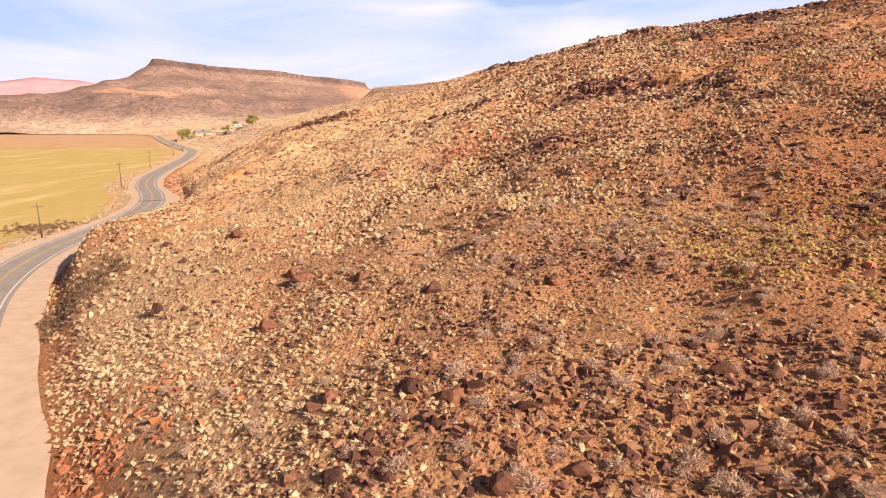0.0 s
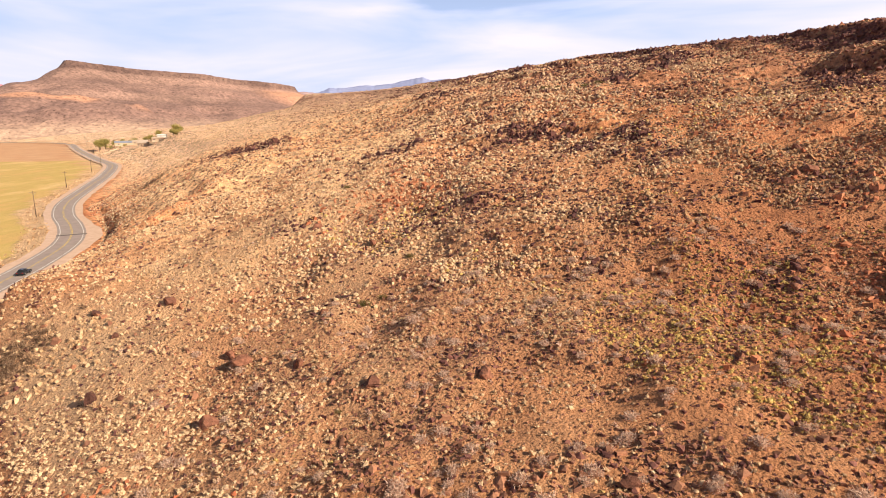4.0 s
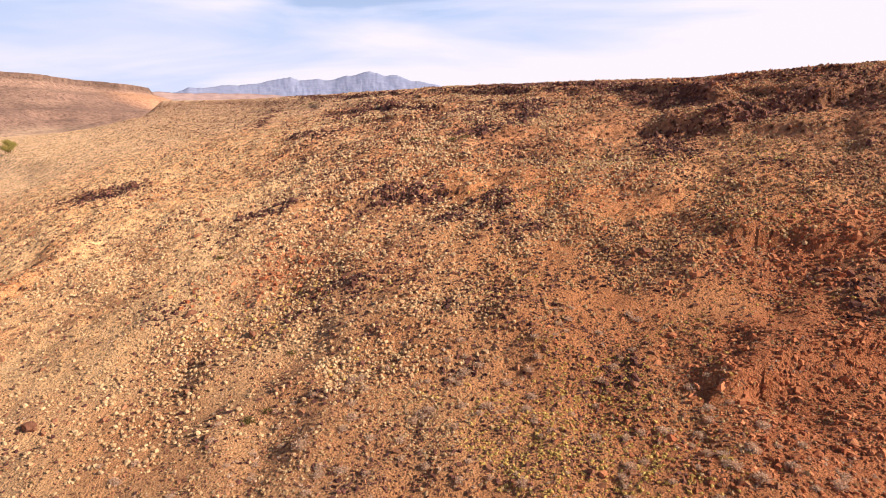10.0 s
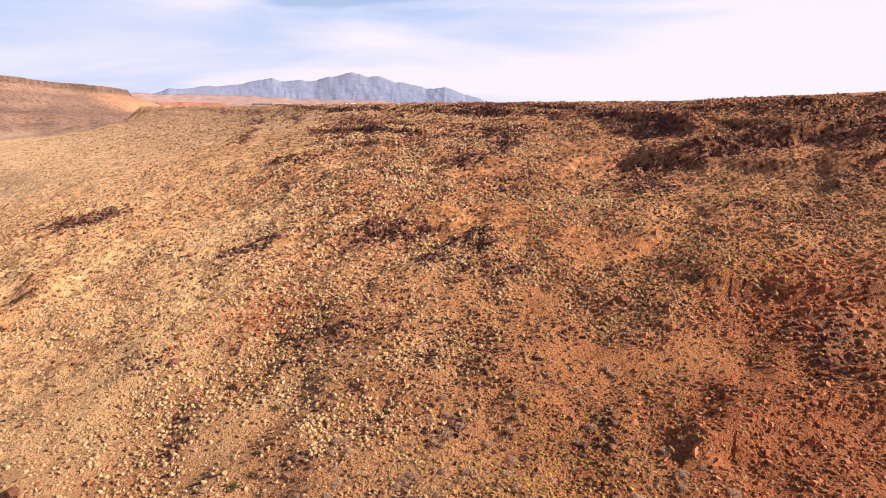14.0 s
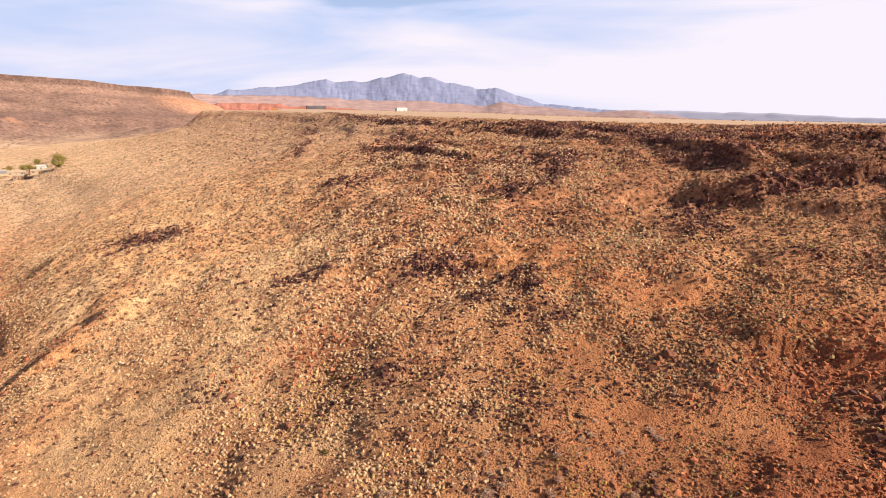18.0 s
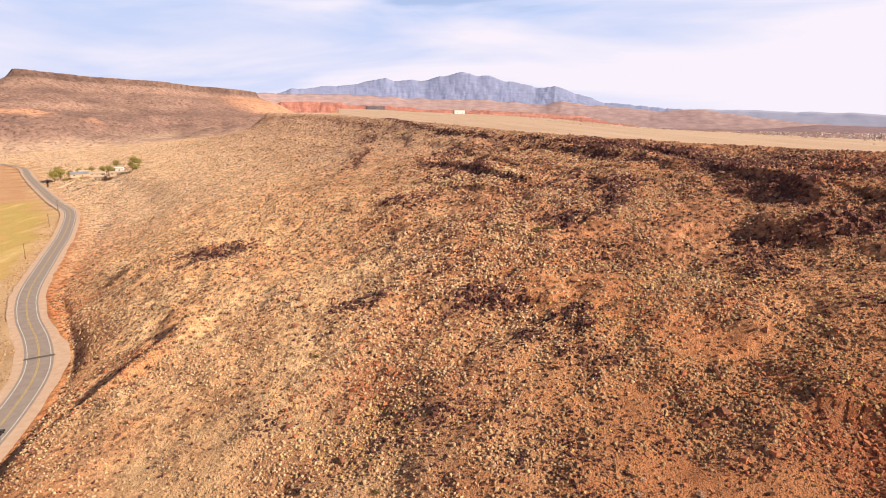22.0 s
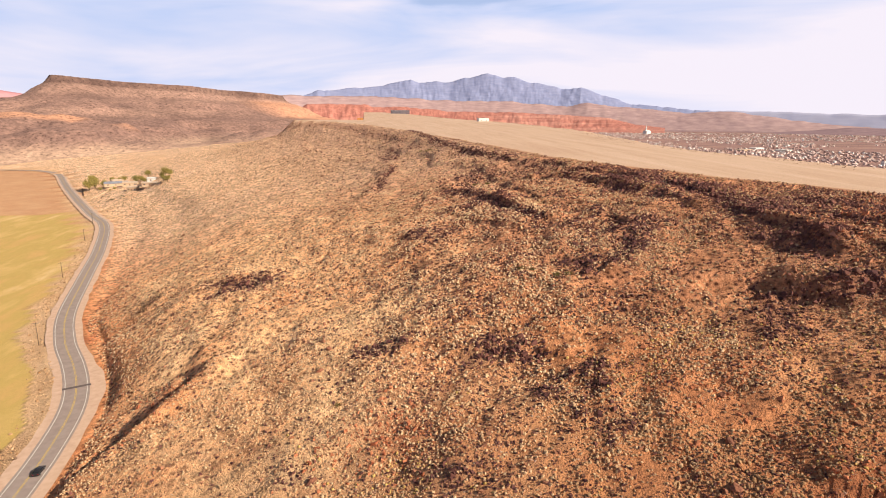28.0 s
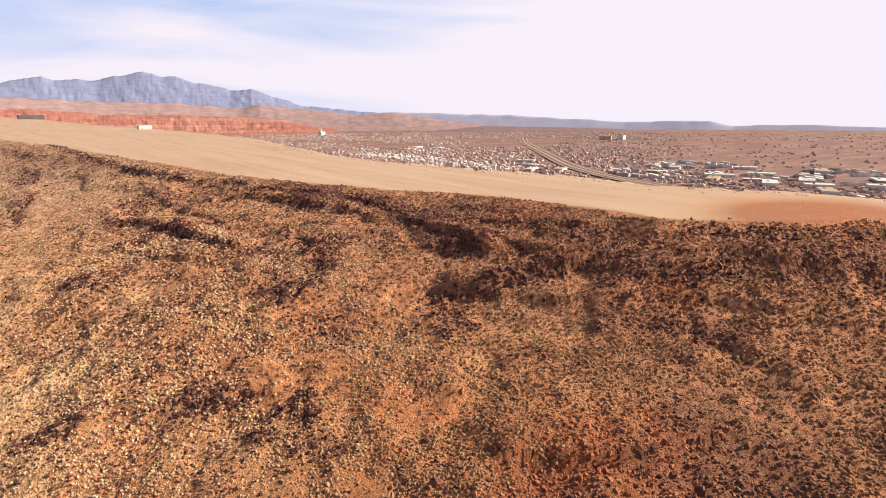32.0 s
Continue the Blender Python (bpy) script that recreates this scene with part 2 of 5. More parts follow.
def rock_face(name, base, dark, band, scale, tall):
    """Far slopes: horizontal strata and mottled scrub."""
    m, t, b = nodes_of(name, 0.95)
    v = where(t)
    n1, n2 = tex(t, scale, 6, 0.65, v), tex(t, scale * 8, 5, 0.7, v)
    mp = t.nodes.new("ShaderNodeMapping")
    mp.inputs["Scale"].default_value = (0.0006, 0.0006, tall)
    t.links.new(v, mp.inputs["Vector"])
    n3 = tex(t, 1.0, 3, 0.6, mp.outputs["Vector"])
    c = ramp(t, n1.outputs["Fac"], [(0.35, dark), (0.65, base)])
    c = mix(t, ramp(t, n3.outputs["Fac"], [(0.5, (0, 0, 0)), (0.62, (0.7, 0.7, 0.7))]), c, band)
    c = mix(t, attr(t, "talus"), c, tuple(x * 0.6 for x in dark))
    c = mix(t, attr(t, "pale"), c, (0.52, 0.35, 0.25))
    c = mix(t, attr(t, "red"), c, (0.56, 0.29, 0.18))
    c = mix(t, 1.0, c, ramp(t, n2.outputs["Fac"], [(0.3, (0.55, 0.53, 0.53)), (0.5, (1.0, 1.0, 1.0)), (0.7, (1.4, 1.37, 1.32))]), "MULTIPLY")
    scrub = tex(t, scale * 9, vec=v, kind="ShaderNodeTexVoronoi")
    c = mix(t, 1.0, c, ramp(t, scrub.outputs["Distance"], [(0.12, (0.5, 0.47, 0.47)), (0.32, (1.05, 1.05, 1.05))]), "MULTIPLY")
    t.links.new(c, b.inputs["Base Color"])
    relief(t, b, n2.outputs["Fac"], 0.5, 0.25 / scale * 0.02)
    return m


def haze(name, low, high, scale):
    """Very far ranges: the haze of the air is mixed into their base colour."""
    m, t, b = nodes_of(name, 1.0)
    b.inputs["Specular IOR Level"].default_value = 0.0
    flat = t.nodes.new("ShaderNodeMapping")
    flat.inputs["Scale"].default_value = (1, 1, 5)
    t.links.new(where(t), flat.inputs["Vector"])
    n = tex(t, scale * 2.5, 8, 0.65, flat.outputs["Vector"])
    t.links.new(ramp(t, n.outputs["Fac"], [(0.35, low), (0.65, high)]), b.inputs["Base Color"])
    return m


GROUND = ground_material()
ASPHALT = speckled("worn_asphalt", (0.28, 0.218, 0.195), (0.37, 0.298, 0.262), 0.35, 0.9, 0.2, 0.01, 40)
DARK_BAND = speckled("dark_asphalt", (0.10, 0.08, 0.075), (0.16, 0.12, 0.11), 0.8, 0.9, 0.2, 0.01, 20)
GRAVEL = speckled("pale_shoulder_gravel", (0.53, 0.345, 0.245), (0.65, 0.455, 0.335), 0.4, 0.95, 0.5, 0.03, 20)
WHITE_LINE = plain("white_road_paint", (0.72, 0.68, 0.62), 0.7)
YELLOW_LINE = plain("yellow_road_paint", (0.62, 0.42, 0.10), 0.7)
POLE_WOOD = speckled("weathered_pole_wood", (0.11, 0.07, 0.045), (0.19, 0.13, 0.085), 2.0, 0.9, 0.3, 0.01)
BASALT = toned("basalt_boulder", (0.052, 0.021, 0.024), (0.23, 0.095, 0.07), 0.85, 6.0)
RUBBLE = toned("brown_rubble", (0.14, 0.062, 0.042), (0.43, 0.20, 0.112), 0.9, 6.0)
RED_STONE = toned("red_sandstone_rubble", (0.31, 0.095, 0.045), (0.60, 0.25, 0.125), 0.9, 6.0)
MESA = rock_face("mesa_slope", (0.285, 0.172, 0.138), (0.205, 0.124, 0.104), (0.33, 0.205, 0.16), 0.012, 0.02)
RED_CLIFF = rock_face("red_sandstone_cliff", (0.50, 0.215, 0.165), (0.30, 0.12, 0.10), (0.55, 0.29, 0.23), 0.03, 0.03)


# ---- lie of the land ----
def vnoise(x, y, seed=0):
    """Smooth value noise in -1..1 on a unit lattice."""
    xi, yi = np.floor(x).astype(np.int64), np.floor(y).astype(np.int64)
    fx, fy = x - xi, y - yi
    fx, fy = fx * fx * (3 - 2 * fx), fy * fy * (3 - 2 * fy)

    def h(a, b):
        n = (a * 374761393 + b * 668265263 + seed * 974634777) & 0x7FFFFFFF
        n = ((n ^ (n >> 13)) * 1274126177) & 0x7FFFFFFF
        return ((n ^ (n >> 16)) & 0xFFFF) / 32767.5 - 1
    return (h(xi, yi) * (1 - fx) + h(xi + 1, yi) * fx) * (1 - fy) + (h(xi, yi + 1) * (1 - fx) + h(xi + 1, yi + 1) * fx) * fy


def fbm(x, y, size, octaves=4, seed=0, gain=0.5):
    v, a, s = 0, 1.0, 1.0 / size
    for k in range(octaves):
        v = v + a * vnoise(x * s + 13.7 * k, y * s - 7.3 * k, seed + k)
        a, s = a * gain, s * 2.03
    return v


def smooth(a, b, v):
    u = np.clip((v - a) / (b - a), 0, 1)
    return u * u * (3 - 2 * u)


def spline(points, step):
    """Points along a Catmull-Rom curve through the given ones, about step apart."""
    p = np.array(points, float)
    p = np.vstack([2 * p[0] - p[1], p, 2 * p[-1] - p[-2]])
    out = []
    for a, b, c, d in zip(p, p[1:], p[2:], p[3:]):
        n = max(2, int(np.linalg.norm(c - b) / step))
        for u in np.arange(n) / n:
            out.append(0.5 * (2 * b + (c - a) * u + (2 * a - 5 * b + 4 * c - d) * u * u + (3 * b - a - 3 * c + d) * u ** 3))
    return np.array(out + [p[-2]])


def side(x, y, line):
    """Signed distance from an open line, positive on its right hand."""
    best, sign = np.full(x.shape, 1e9), np.ones(x.shape)
    for (ax, ay), (bx, by) in zip(line, line[1:]):
        dx, dy = bx - ax, by - ay
        u = np.clip(((x - ax) * dx + (y - ay) * dy) / (dx * dx + dy * dy), 0, 1)
        px, py = x - ax - u * dx, y - ay - u * dy
        d = np.hypot(px, py)
        near = d < best - 1e-6
        best = np.where(near, d, best)
        sign = np.where(near, np.where(dx * (y - ay) - dy * (x - ax) > 0, -1.0, 1.0), sign)
    return best * sign


ROAD = [(30, -260), (14, -120), (-2, -52), (-18.5, 2.5), (-37, 33.5), (-56, 60.5), (-76, 92.5), (-87.5, 124), (-92, 160), (-97, 187), (-104, 207),
        (-114, 227), (-130, 255), (-147, 294), (-168, 361), (-194, 445), (-231, 544), (-272, 614), (-352, 757), (-424, 891),
        (-494, 1025), (-545, 1092), (-620, 1132), (-900, 1180), (-1500, 1260)]
RIM = [(640, -330), (420, -70), (330, 12), (278, 42), (245, 52), (211, 67), (192, 85), (178, 105), (181, 140), (178, 174), (171, 206), (152, 232),
       (138, 264), (122, 305), (108, 352), (95, 440), (68, 590), (40, 740), (5, 890), (-60, 1060), (-126, 1150), (-135, 1250), (-120, 1500), (-220, 2000), (-260, 3300)]
EAST = [(640, -420), (330, 0), (290, 50), (288, 106), (266, 150), (268, 221), (255, 258), (241, 318), (228, 379), (226, 454), (262, 754), (236, 1082), (190, 1311), (150, 1800), (60, 2400), (0, 3300)]
# lines of equal height up the hill: height and plan
CONTOURS = [
    (5, [(100, -300), (48, -90), (13, -10), (-5, 12), (-18, 36), (-33, 64), (-51, 94), (-60, 125), (-69, 157), (-80, 194), (-97, 235), (-122, 310), (-151, 430), (-186, 545), (-254, 662), (-333, 800), (-415, 960), (-600, 1175), (-900, 1300)]),
    (10, [(120, -300), (55, -90), (22, -9), (7, 19), (-4, 39), (-17, 68), (-36, 98), (-50, 126), (-61, 157), (-73, 196), (-89, 238), (-113, 320), (-137, 440), (-172, 555),
          (-242, 690), (-312, 850), (-400, 1050), (-640, 1240), (-900, 1400)]),
    (20, [(220, -300), (140, -60), (88, 18), (64, 42), (32, 66), (12, 85), (-4, 112), (-38, 158), (-58, 200), (-71, 237), (-93, 330), (-115, 450), (-160, 570), (-228, 690), (-290, 860), (-350, 1060), (-500, 1300)]),
    (33, [(300, -280), (200, -60), (135, 18), (108, 48), (88, 68), (68, 86), (52, 104), (38, 132), (14, 156), (0, 190), (-20, 240), (-37, 285), (-62, 410), (-90, 520), (-150, 700), (-230, 900), (-270, 1080), (-380, 1400)]),
    (48, [(400, -240), (260, -40), (188, 22), (160, 54), (132, 88), (119, 114), (101, 132), (86, 143), (60, 160), (42, 190), (26, 228), (16, 284), (0, 405), (-22, 520), (-80, 700), (-165, 890), (-195, 1060), (-230, 1400)]),
    (61, [(520, -200), (330, -20), (250, 18), (205, 42), (182, 66), (158, 98), (148, 125), (136, 150), (122, 182), (100, 222), (84, 262), (72, 320), (62, 388), (38, 520), (0, 690), (-90, 900), (-150, 1090), (-170, 1300)]),
]
road_line = spline(ROAD, 4.0)
rim_line = spline(RIM, 9.0)
east_line = spline(EAST, 20.0)
hill_lines = [(h, spline(p, 9.0)) for h, p in CONTOURS]


# patches on the hill, each drawn out towards or across the foot of the climb: plan, half width across and half depth
OUTCROPS = [(26, 548, 11, 60), (65, 340, 16, 30), (60, 262, 15, 14), (128, 262, 24, 26), (137, 224, 11, 8), (134, 180, 10, 5), (134, 150, 10, 5), (81, 196, 9, 20), (70, 172, 5, 11), (100, 192, 7, 12), (29, 230, 9, 9),
            (108, 133, 8, 5), (117, 127, 8, 4), (128, 122, 8, 4), (140, 117, 10, 4), (105, 121, 6, 4), (-51, 244, 12, 8), (32, 142, 9, 3), (6, 157, 11, 4), (51, 124, 8, 3), (48, 116, 9, 4), (52, 105, 6, 4)]
LAVA = [(18, 100, 8, 4), (33, 84, 5, 9), (28, 70, 6, 4), (107, 92, 4, 5), (-43, 359, 21, 20), (93, 181, 8, 12), (26, 233, 9, 6), (152, 92, 19, 10), (142, 78, 20, 7), (34, 160, 10, 3), (102, 124, 8, 9), (186, 75, 40, 8),
        (-13, 116, 6, 6), (15, 102, 8, 4), (6, 72, 4, 3), (-15, 65, 5, 4), (10, 52, 3, 3), (44, 59, 6, 7), (49, 110, 15, 4), (161, 180, 22, 45), (168, 120, 22, 22), (84, 57, 5, 8), (100, 52, 10, 8)]
# gully shade painted as dark ground, as are the last two LAVA patches
HOLLOW_SHADE = [(118, 46, 17, 10), (104, 50, 9, 6), (84, 56, 5, 7)]
BARE = [(58, 131, 13, 7), (67, 61, 11, 4), (98, 148, 7, 18), (-64, 190, 19, 15), (-40, 124, 14, 26), (52, 89, 5, 5), (77, 100, 13, 6), (15, 42, 7, 4), (-33, 88, 8, 18), (-54, 97, 8, 16), (51, 73, 6, 4), (76, 156, 9, 5), (-3, 82, 6, 5),
        (44, 205, 9, 5), (-70, 165, 10, 12), (-23, 36, 5, 5), (24, 36, 6, 3)]
ROUGH = [(7, 31, 8, 8), (15, 27, 9, 7), (20, 33, 7, 5), (-4, 28, 6, 4)]
GOLDEN = [(31, 50, 9, 11), (36, 40, 9, 8), (39, 56, 8, 11)]


# low lava scarps along the slope, the uphill side on the right hand: height and plan
SCARPS = [(2.2, [(123, 205), (118, 239), (107, 273), (93, 288)]), (2.4, [(161, 131), (152, 149), (143, 173), (138, 205), (133, 235), (123, 275), (106, 292)]), (2.6, [(140, 116), (127, 124), (115, 129)]),
          (2.2, [(111, 312), (94, 360), (74, 495), (53, 707)]), (1.8, [(70, 218), (64, 243), (56, 285), (46, 307)]), (2.0, [(220, 52), (204, 65), (187, 83), (173, 101)]), (1.6, [(171, 76), (158, 84), (153, 94)]),
          (1.8, [(134, 151), (133, 178), (136, 222)]), (1.2, [(44, 136), (36, 141), (29, 142)]), (1.4, [(78, 166), (91, 179), (94, 199)]), (1.2, [(-37, 236), (-49, 243), (-66, 256)]), (1.3, [(25, 470), (9, 387), (6, 360)]),
          (2.4, [(104, 22), (88, 33), (80, 40), (70, 46), (62, 48)]), (2.6, [(-84, 139), (-70, 155), (-62, 164), (-52, 174)]), (1.7, [(112, 52), (99, 58), (91, 64), (86, 70)])]
scarp_lines = [(h, spline(p, 8.0)) for h, p in SCARPS]


def patches(x, y, spots):
    """Ragged patches, one within and nought outside."""
    wx, wy = x + 3.0 * vnoise(x / 7.0, y / 7.0, 401) + 1.4 * vnoise(x / 2.9, y / 2.9, 402), y + 3.0 * vnoise(x / 7.0, y / 7.0, 403) + 1.4 * vnoise(x / 2.9, y / 2.9, 404)
    v = np.zeros(np.shape(x))
    for cx, cy, across, deep in spots:
        d = math.hypot(cx, cy)
        u, w = ((wx - cx) * cx + (wy - cy) * cy) / d / deep, ((wx - cx) * cy - (wy - cy) * cx) / d / across
        v = np.maximum(v, np.exp(-0.7 * (u * u + w * w) ** 1.4))
    return v


def rocky(x, y):
    """How far black rock breaks through: ragged, with soil and grass between."""
    near = smooth(0.03, 0.3, np.maximum(patches(x, y, OUTCROPS), patches(x, y, LAVA)))
    grit = 0.55 * fbm(x, y, 7.0, 3, 405) + 0.35 * vnoise(x / 2.3, y / 2.3, 408)
    weight = 0.74 + 0.26 * smooth(70, 125, x)
    return near * weight * np.maximum(smooth(0.32, 1.1, patches(x, y, OUTCROPS) + grit), 0.85 * smooth(0.38, 1.2, patches(x, y, LAVA) + grit))


def rim_height(y):
    return np.where(y > 200, 70 + 0.019 * (np.minimum(y, 2300) - 200), 70 - 0.007 * (np.maximum(y, -100) - 200))


def land(x, y):
    """Height and zones of the ground at the plan points x, y."""
    r = side(x, y, road_line)
    toe = r - 10.2 - np.clip((y - 240) * 0.07, 0, 17) - 1.2 * vnoise(y / 17.0, y * 0 + 0.5, 5)
    stack = [(0.0, toe)] + [(h, side(x, y, p)) for h, p in hill_lines]
    rim = side(x, y, rim_line)
    wobble = 3.0 * fbm(x, y, 24, 3, 60)
    stack.append((1e3, rim + wobble))
    top = rim_height(y)
    z = np.zeros(x.shape)
    for (h0, s0), (h1, s1) in zip(stack, stack[1:]):
        hi = top if h1 > 999 else h1
        inside = (s0 > 0) & (s1 <= 0)
        z = np.where(inside, h0 + (hi - h0) * s0 / np.maximum(s0 - s1, 1e-6), z)
    z = np.where((rim + wobble) > 0, top, z)
    bank = 1.5 * smooth(0.0, 5, toe) * (1 - smooth(10, 45, toe)) * smooth(-0.5, 0.4, fbm(x, y, 45, 2, 8) + 0.25)
    slope = smooth(2, 25, toe) * (1 - smooth(-20, -2, rim + wobble))
    lumps = 1.5 * fbm(x, y, 34, 3, 11) + 0.75 * fbm(x, y, 6.5, 4, 21) * (1 - smooth(330, 520, y))
    dark = rocky(x, y)
    ledge = slope * dark * (0.1 + 1.3 * np.abs(vnoise(x / 6.0 + 3.1, y / 6.0, 77) * 0.6 + vnoise(x / 2.6, y / 2.6, 78) * 0.5))
    near_scarp, scarp = np.full(x.shape, 99.0), 0
    for k, (h, line) in enumerate(scarp_lines):
        box = (x > line[:, 0].min() - 25) & (x < line[:, 0].max() + 25) & (y > line[:, 1].min() - 25) & (y < line[:, 1].max() + 25)
        d = np.full(x.shape, 99.0)
        d[box] = side(x[box], y[box], line)
        d = d + 1.9 * vnoise(x / 7.0, y / 7.0, 91) + 0.3 * vnoise(x / 3.0, y / 3.0, 92)
        broken = smooth(-0.95, -0.35, vnoise(x / 11.0, y / 11.0, 93))
        scarp = scarp + 1.15 * h * broken * smooth(-2.0, 2.0, d) * (1 - smooth(3, 15, d))
        if k > 11:                                # the red cuts have no black stones
            continue
        near_scarp = np.minimum(near_scarp, np.abs(d + 1.5) + 4 * (1 - broken))
    dark = np.maximum(dark, np.exp(-(near_scarp / 3.0) ** 2))
    step = smooth(0.15, 0.5, np.sin(z * 0.62 + 1.6 * fbm(x, y, 40, 2, 31))) * slope * smooth(40, 52, z) * 1.3
    bank = bank + 4.6 * smooth(0.0, 4.5, toe) * (1 - smooth(7, 38, toe)) * np.exp(-((y - 112) / 24) ** 2)
    z = z + bank + slope * lumps + ledge + step + scarp * slope
    wash = np.hypot(np.maximum(np.abs(((x + 68) * 0.67 + (y - 157) * 0.74)) - 18, 0), ((x + 68) * 0.74 - (y - 157) * 0.67) + 1.2 * vnoise(x / 7.0, y / 7.0, 97))
    z = z - 1.3 * np.exp(-(wash / 2.4) ** 2) * smooth(1, 6, toe)
    z = np.where(slope > 0, np.minimum(z, top + 0.2 - 0.12 * np.clip(-(rim + wobble), 0, 40)), z)
    e = side(x, y, east_line)
    z = np.where(e > 0, np.minimum(z, np.maximum(top - 0.55 * np.maximum(e - 4, 0) + 1.2 * fbm(x, y, 20, 3, 41), 0)), z)
    flat = r < -7.5
    z = np.where(flat, -0.9 * smooth(7.5, 11.5, -r) + 0.12 * fbm(x, y, 30, 3, 51), z)
    z = np.where((np.abs(r) < 15) & (y > 250), np.minimum(z, -0.45), z)
    z = np.where(e > 170, 0.6 * fbm(x, y, 160, 3, 42), z)
    far = smooth(1150, 1900, np.hypot(x, y)) * (x < 0)
    z = np.maximum(z, 0) * (1 - far) + np.minimum(z, 0) + far * (18 + 6 * fbm(x, y, 200, 3, 52)) * smooth(14, 140, r)
    zone = {}
    plateau = ((rim + wobble) > -1.5) & (e < 6)
    zone["pale"] = np.where(plateau, 1.0, 0) * smooth(-1.5, 5, rim + wobble)
    zone["pale"] = np.maximum(zone["pale"], 0.75 * smooth(380, 620, y) * (r > 5) * (1 - smooth(28, 62, z)) * (x < 100))
    zone["pale"] = np.maximum(zone["pale"], 0.62 * slope * (1 - smooth(-8, 42, x - 0.2 * (y - 70))) * smooth(25, 60, y) * (1 - smooth(30, 58, z)) * (0.7 + 0.5 * fbm(x, y, 18, 3, 56)))
    zone["pale"] = np.maximum(zone["pale"], 0.9 * slope * (1 - smooth(18, 54, z)) * smooth(18, 75, y + 0.8 * (20 - x)) * (1 - smooth(-28, 26, x - 0.22 * (y - 100))) * (1 - 0.6 * smooth(250, 450, y)) * smooth(-0.8, 0.3, fbm(x, y, 40, 3, 55)))
    zone["pale"] = np.maximum(zone["pale"], 0.65 * smooth(1, 6, toe) * (1 - smooth(-24, 0, x + 0.45 * (y - 40))) * (1 - smooth(80, 115, y)) * smooth(-20, 10, y))
    rock = fbm(x, y, 30, 4, 71) + 0.5 * fbm(x, y, 8, 2, 72)
    near_rim = smooth(-42, -16, rim) * (1 - smooth(0, 4, rim + wobble))
    streak = fbm(rim * 3.2, y * 0.9, 26, 3, 95)
    speck = 0.6 * fbm(x, y, 10, 3, 73) + 0.6 * streak + 0.3 * rock
    heap = np.exp(-((x - 167) / 9) ** 2 - ((y - 172) / 48) ** 2) + np.exp(-((x - 170) / 8) ** 2 - ((y - 112) / 14) ** 2)
    upper = smooth(16, 46, z) * (0.45 + 0.55 * smooth(10, 70, x - 0.1 * (y - 60)))
    lava = near_rim * (1 - smooth(210, 270, y)) + 0.35 * near_rim + 0.8 * near_rim * smooth(500, 800, y)
    zone["talus"] = slope * np.clip(0.8 * dark + 0.45 * lava + 0.25 * heap + 0.25 * smooth(0.2, 0.6, speck) * upper, 0, 1) * (1 - 0.8 * patches(x, y, BARE))
    # shade of the gully put in through the dark talus colour
    zone["talus"] = np.maximum(zone["talus"], 0.5 * smooth(0.15, 0.7, patches(x, y, HOLLOW_SHADE)))
    zone["talus"] = np.clip(zone["talus"] + 0.4 * smooth(280, 560, y) * smooth(22, 48, z) * (1 - smooth(-2, 3, rim + wobble)), 0, 1)
    spots = 0
    for cx, cy, s, a in ((64, 46, 13, 1.1), (90, 69, 11, 1.0), (101, 56, 8, 0.8), (-62, 172, 6, 0.4), (-69, 152, 4, 0.25), (-122, 258, 5, 1.0), (-28, 42, 5, 0.9), (4, 122, 8, 0.4), (156, 87, 9, 0.8), (78, 104, 9, 0.35), (240, 92, 24, 0.8), (165, 150, 18, 0.4)):
        spots = spots + a * np.exp(-((x - cx) ** 2 + (y - cy) ** 2) / (2 * s * s))
    zone["red"] = np.clip(spots * (1 + 0.9 * rock), 0, 1) * (r > 5)
    zone["red"] = np.maximum(zone["red"], 0.05 * smooth(0.3, 0.9, toe) * (1 - smooth(2.6, 4.5, toe)))
    zone["pale"] = np.where((r < 0) & (r > -21), 0.9, zone["pale"])
    tip = np.minimum(1.0, 1.5 * np.exp(-((x - 228) / 48) ** 2 - ((y - 76) / 36) ** 2))
    zone["top"] = np.maximum(zone["pale"] * plateau * (1 - tip), 0.7 * smooth(250, 520, y) * (r > 8) * (~plateau) * (1 - 0.8 * zone["talus"]) * (e < 0))
    zone["pale"] = zone["pale"] * (1 - tip)
    zone["distant"] = smooth(75, 190, np.hypot(x, y)) * (r > 8) * (~plateau) * (e < 30)
    zone["upper"] = np.maximum(0.75 * smooth(34, 52, z), 0.8 * smooth(84, 122, x - 0.15 * (y - 60)) * slope) * (e < 6)
    zone["valley"] = smooth(60, 160, e)
    field = (r < -15 - 4 * vnoise(y / 22.0, x / 22.0, 10)) & (y < 610 + 25 * vnoise(x / 60.0, y / 60.0, 9)) & (y > 20)
    tilled = (r < -11) & ~field & (y > 500) & (y < 1250)
    zone["field"], zone["tilled"] = 1.0 * field, 1.0 * tilled
    zone["flat"] = np.maximum(1.0 * plateau, smooth(40, 120, e))
    return z, zone


def axis(lo, a, b, hi, fine, growth=1.09, cap=140):
    mid = list(np.arange(a, b + fine, fine))
    out, s = [], fine
    while mid[-1] < hi:
        s = min(s * growth, cap)
        mid.append(mid[-1] + s)
    s = fine
    while mid[0] > lo:
        s = min(s * growth, cap)
        mid.insert(0, mid[0] - s)
    return np.array(mid)


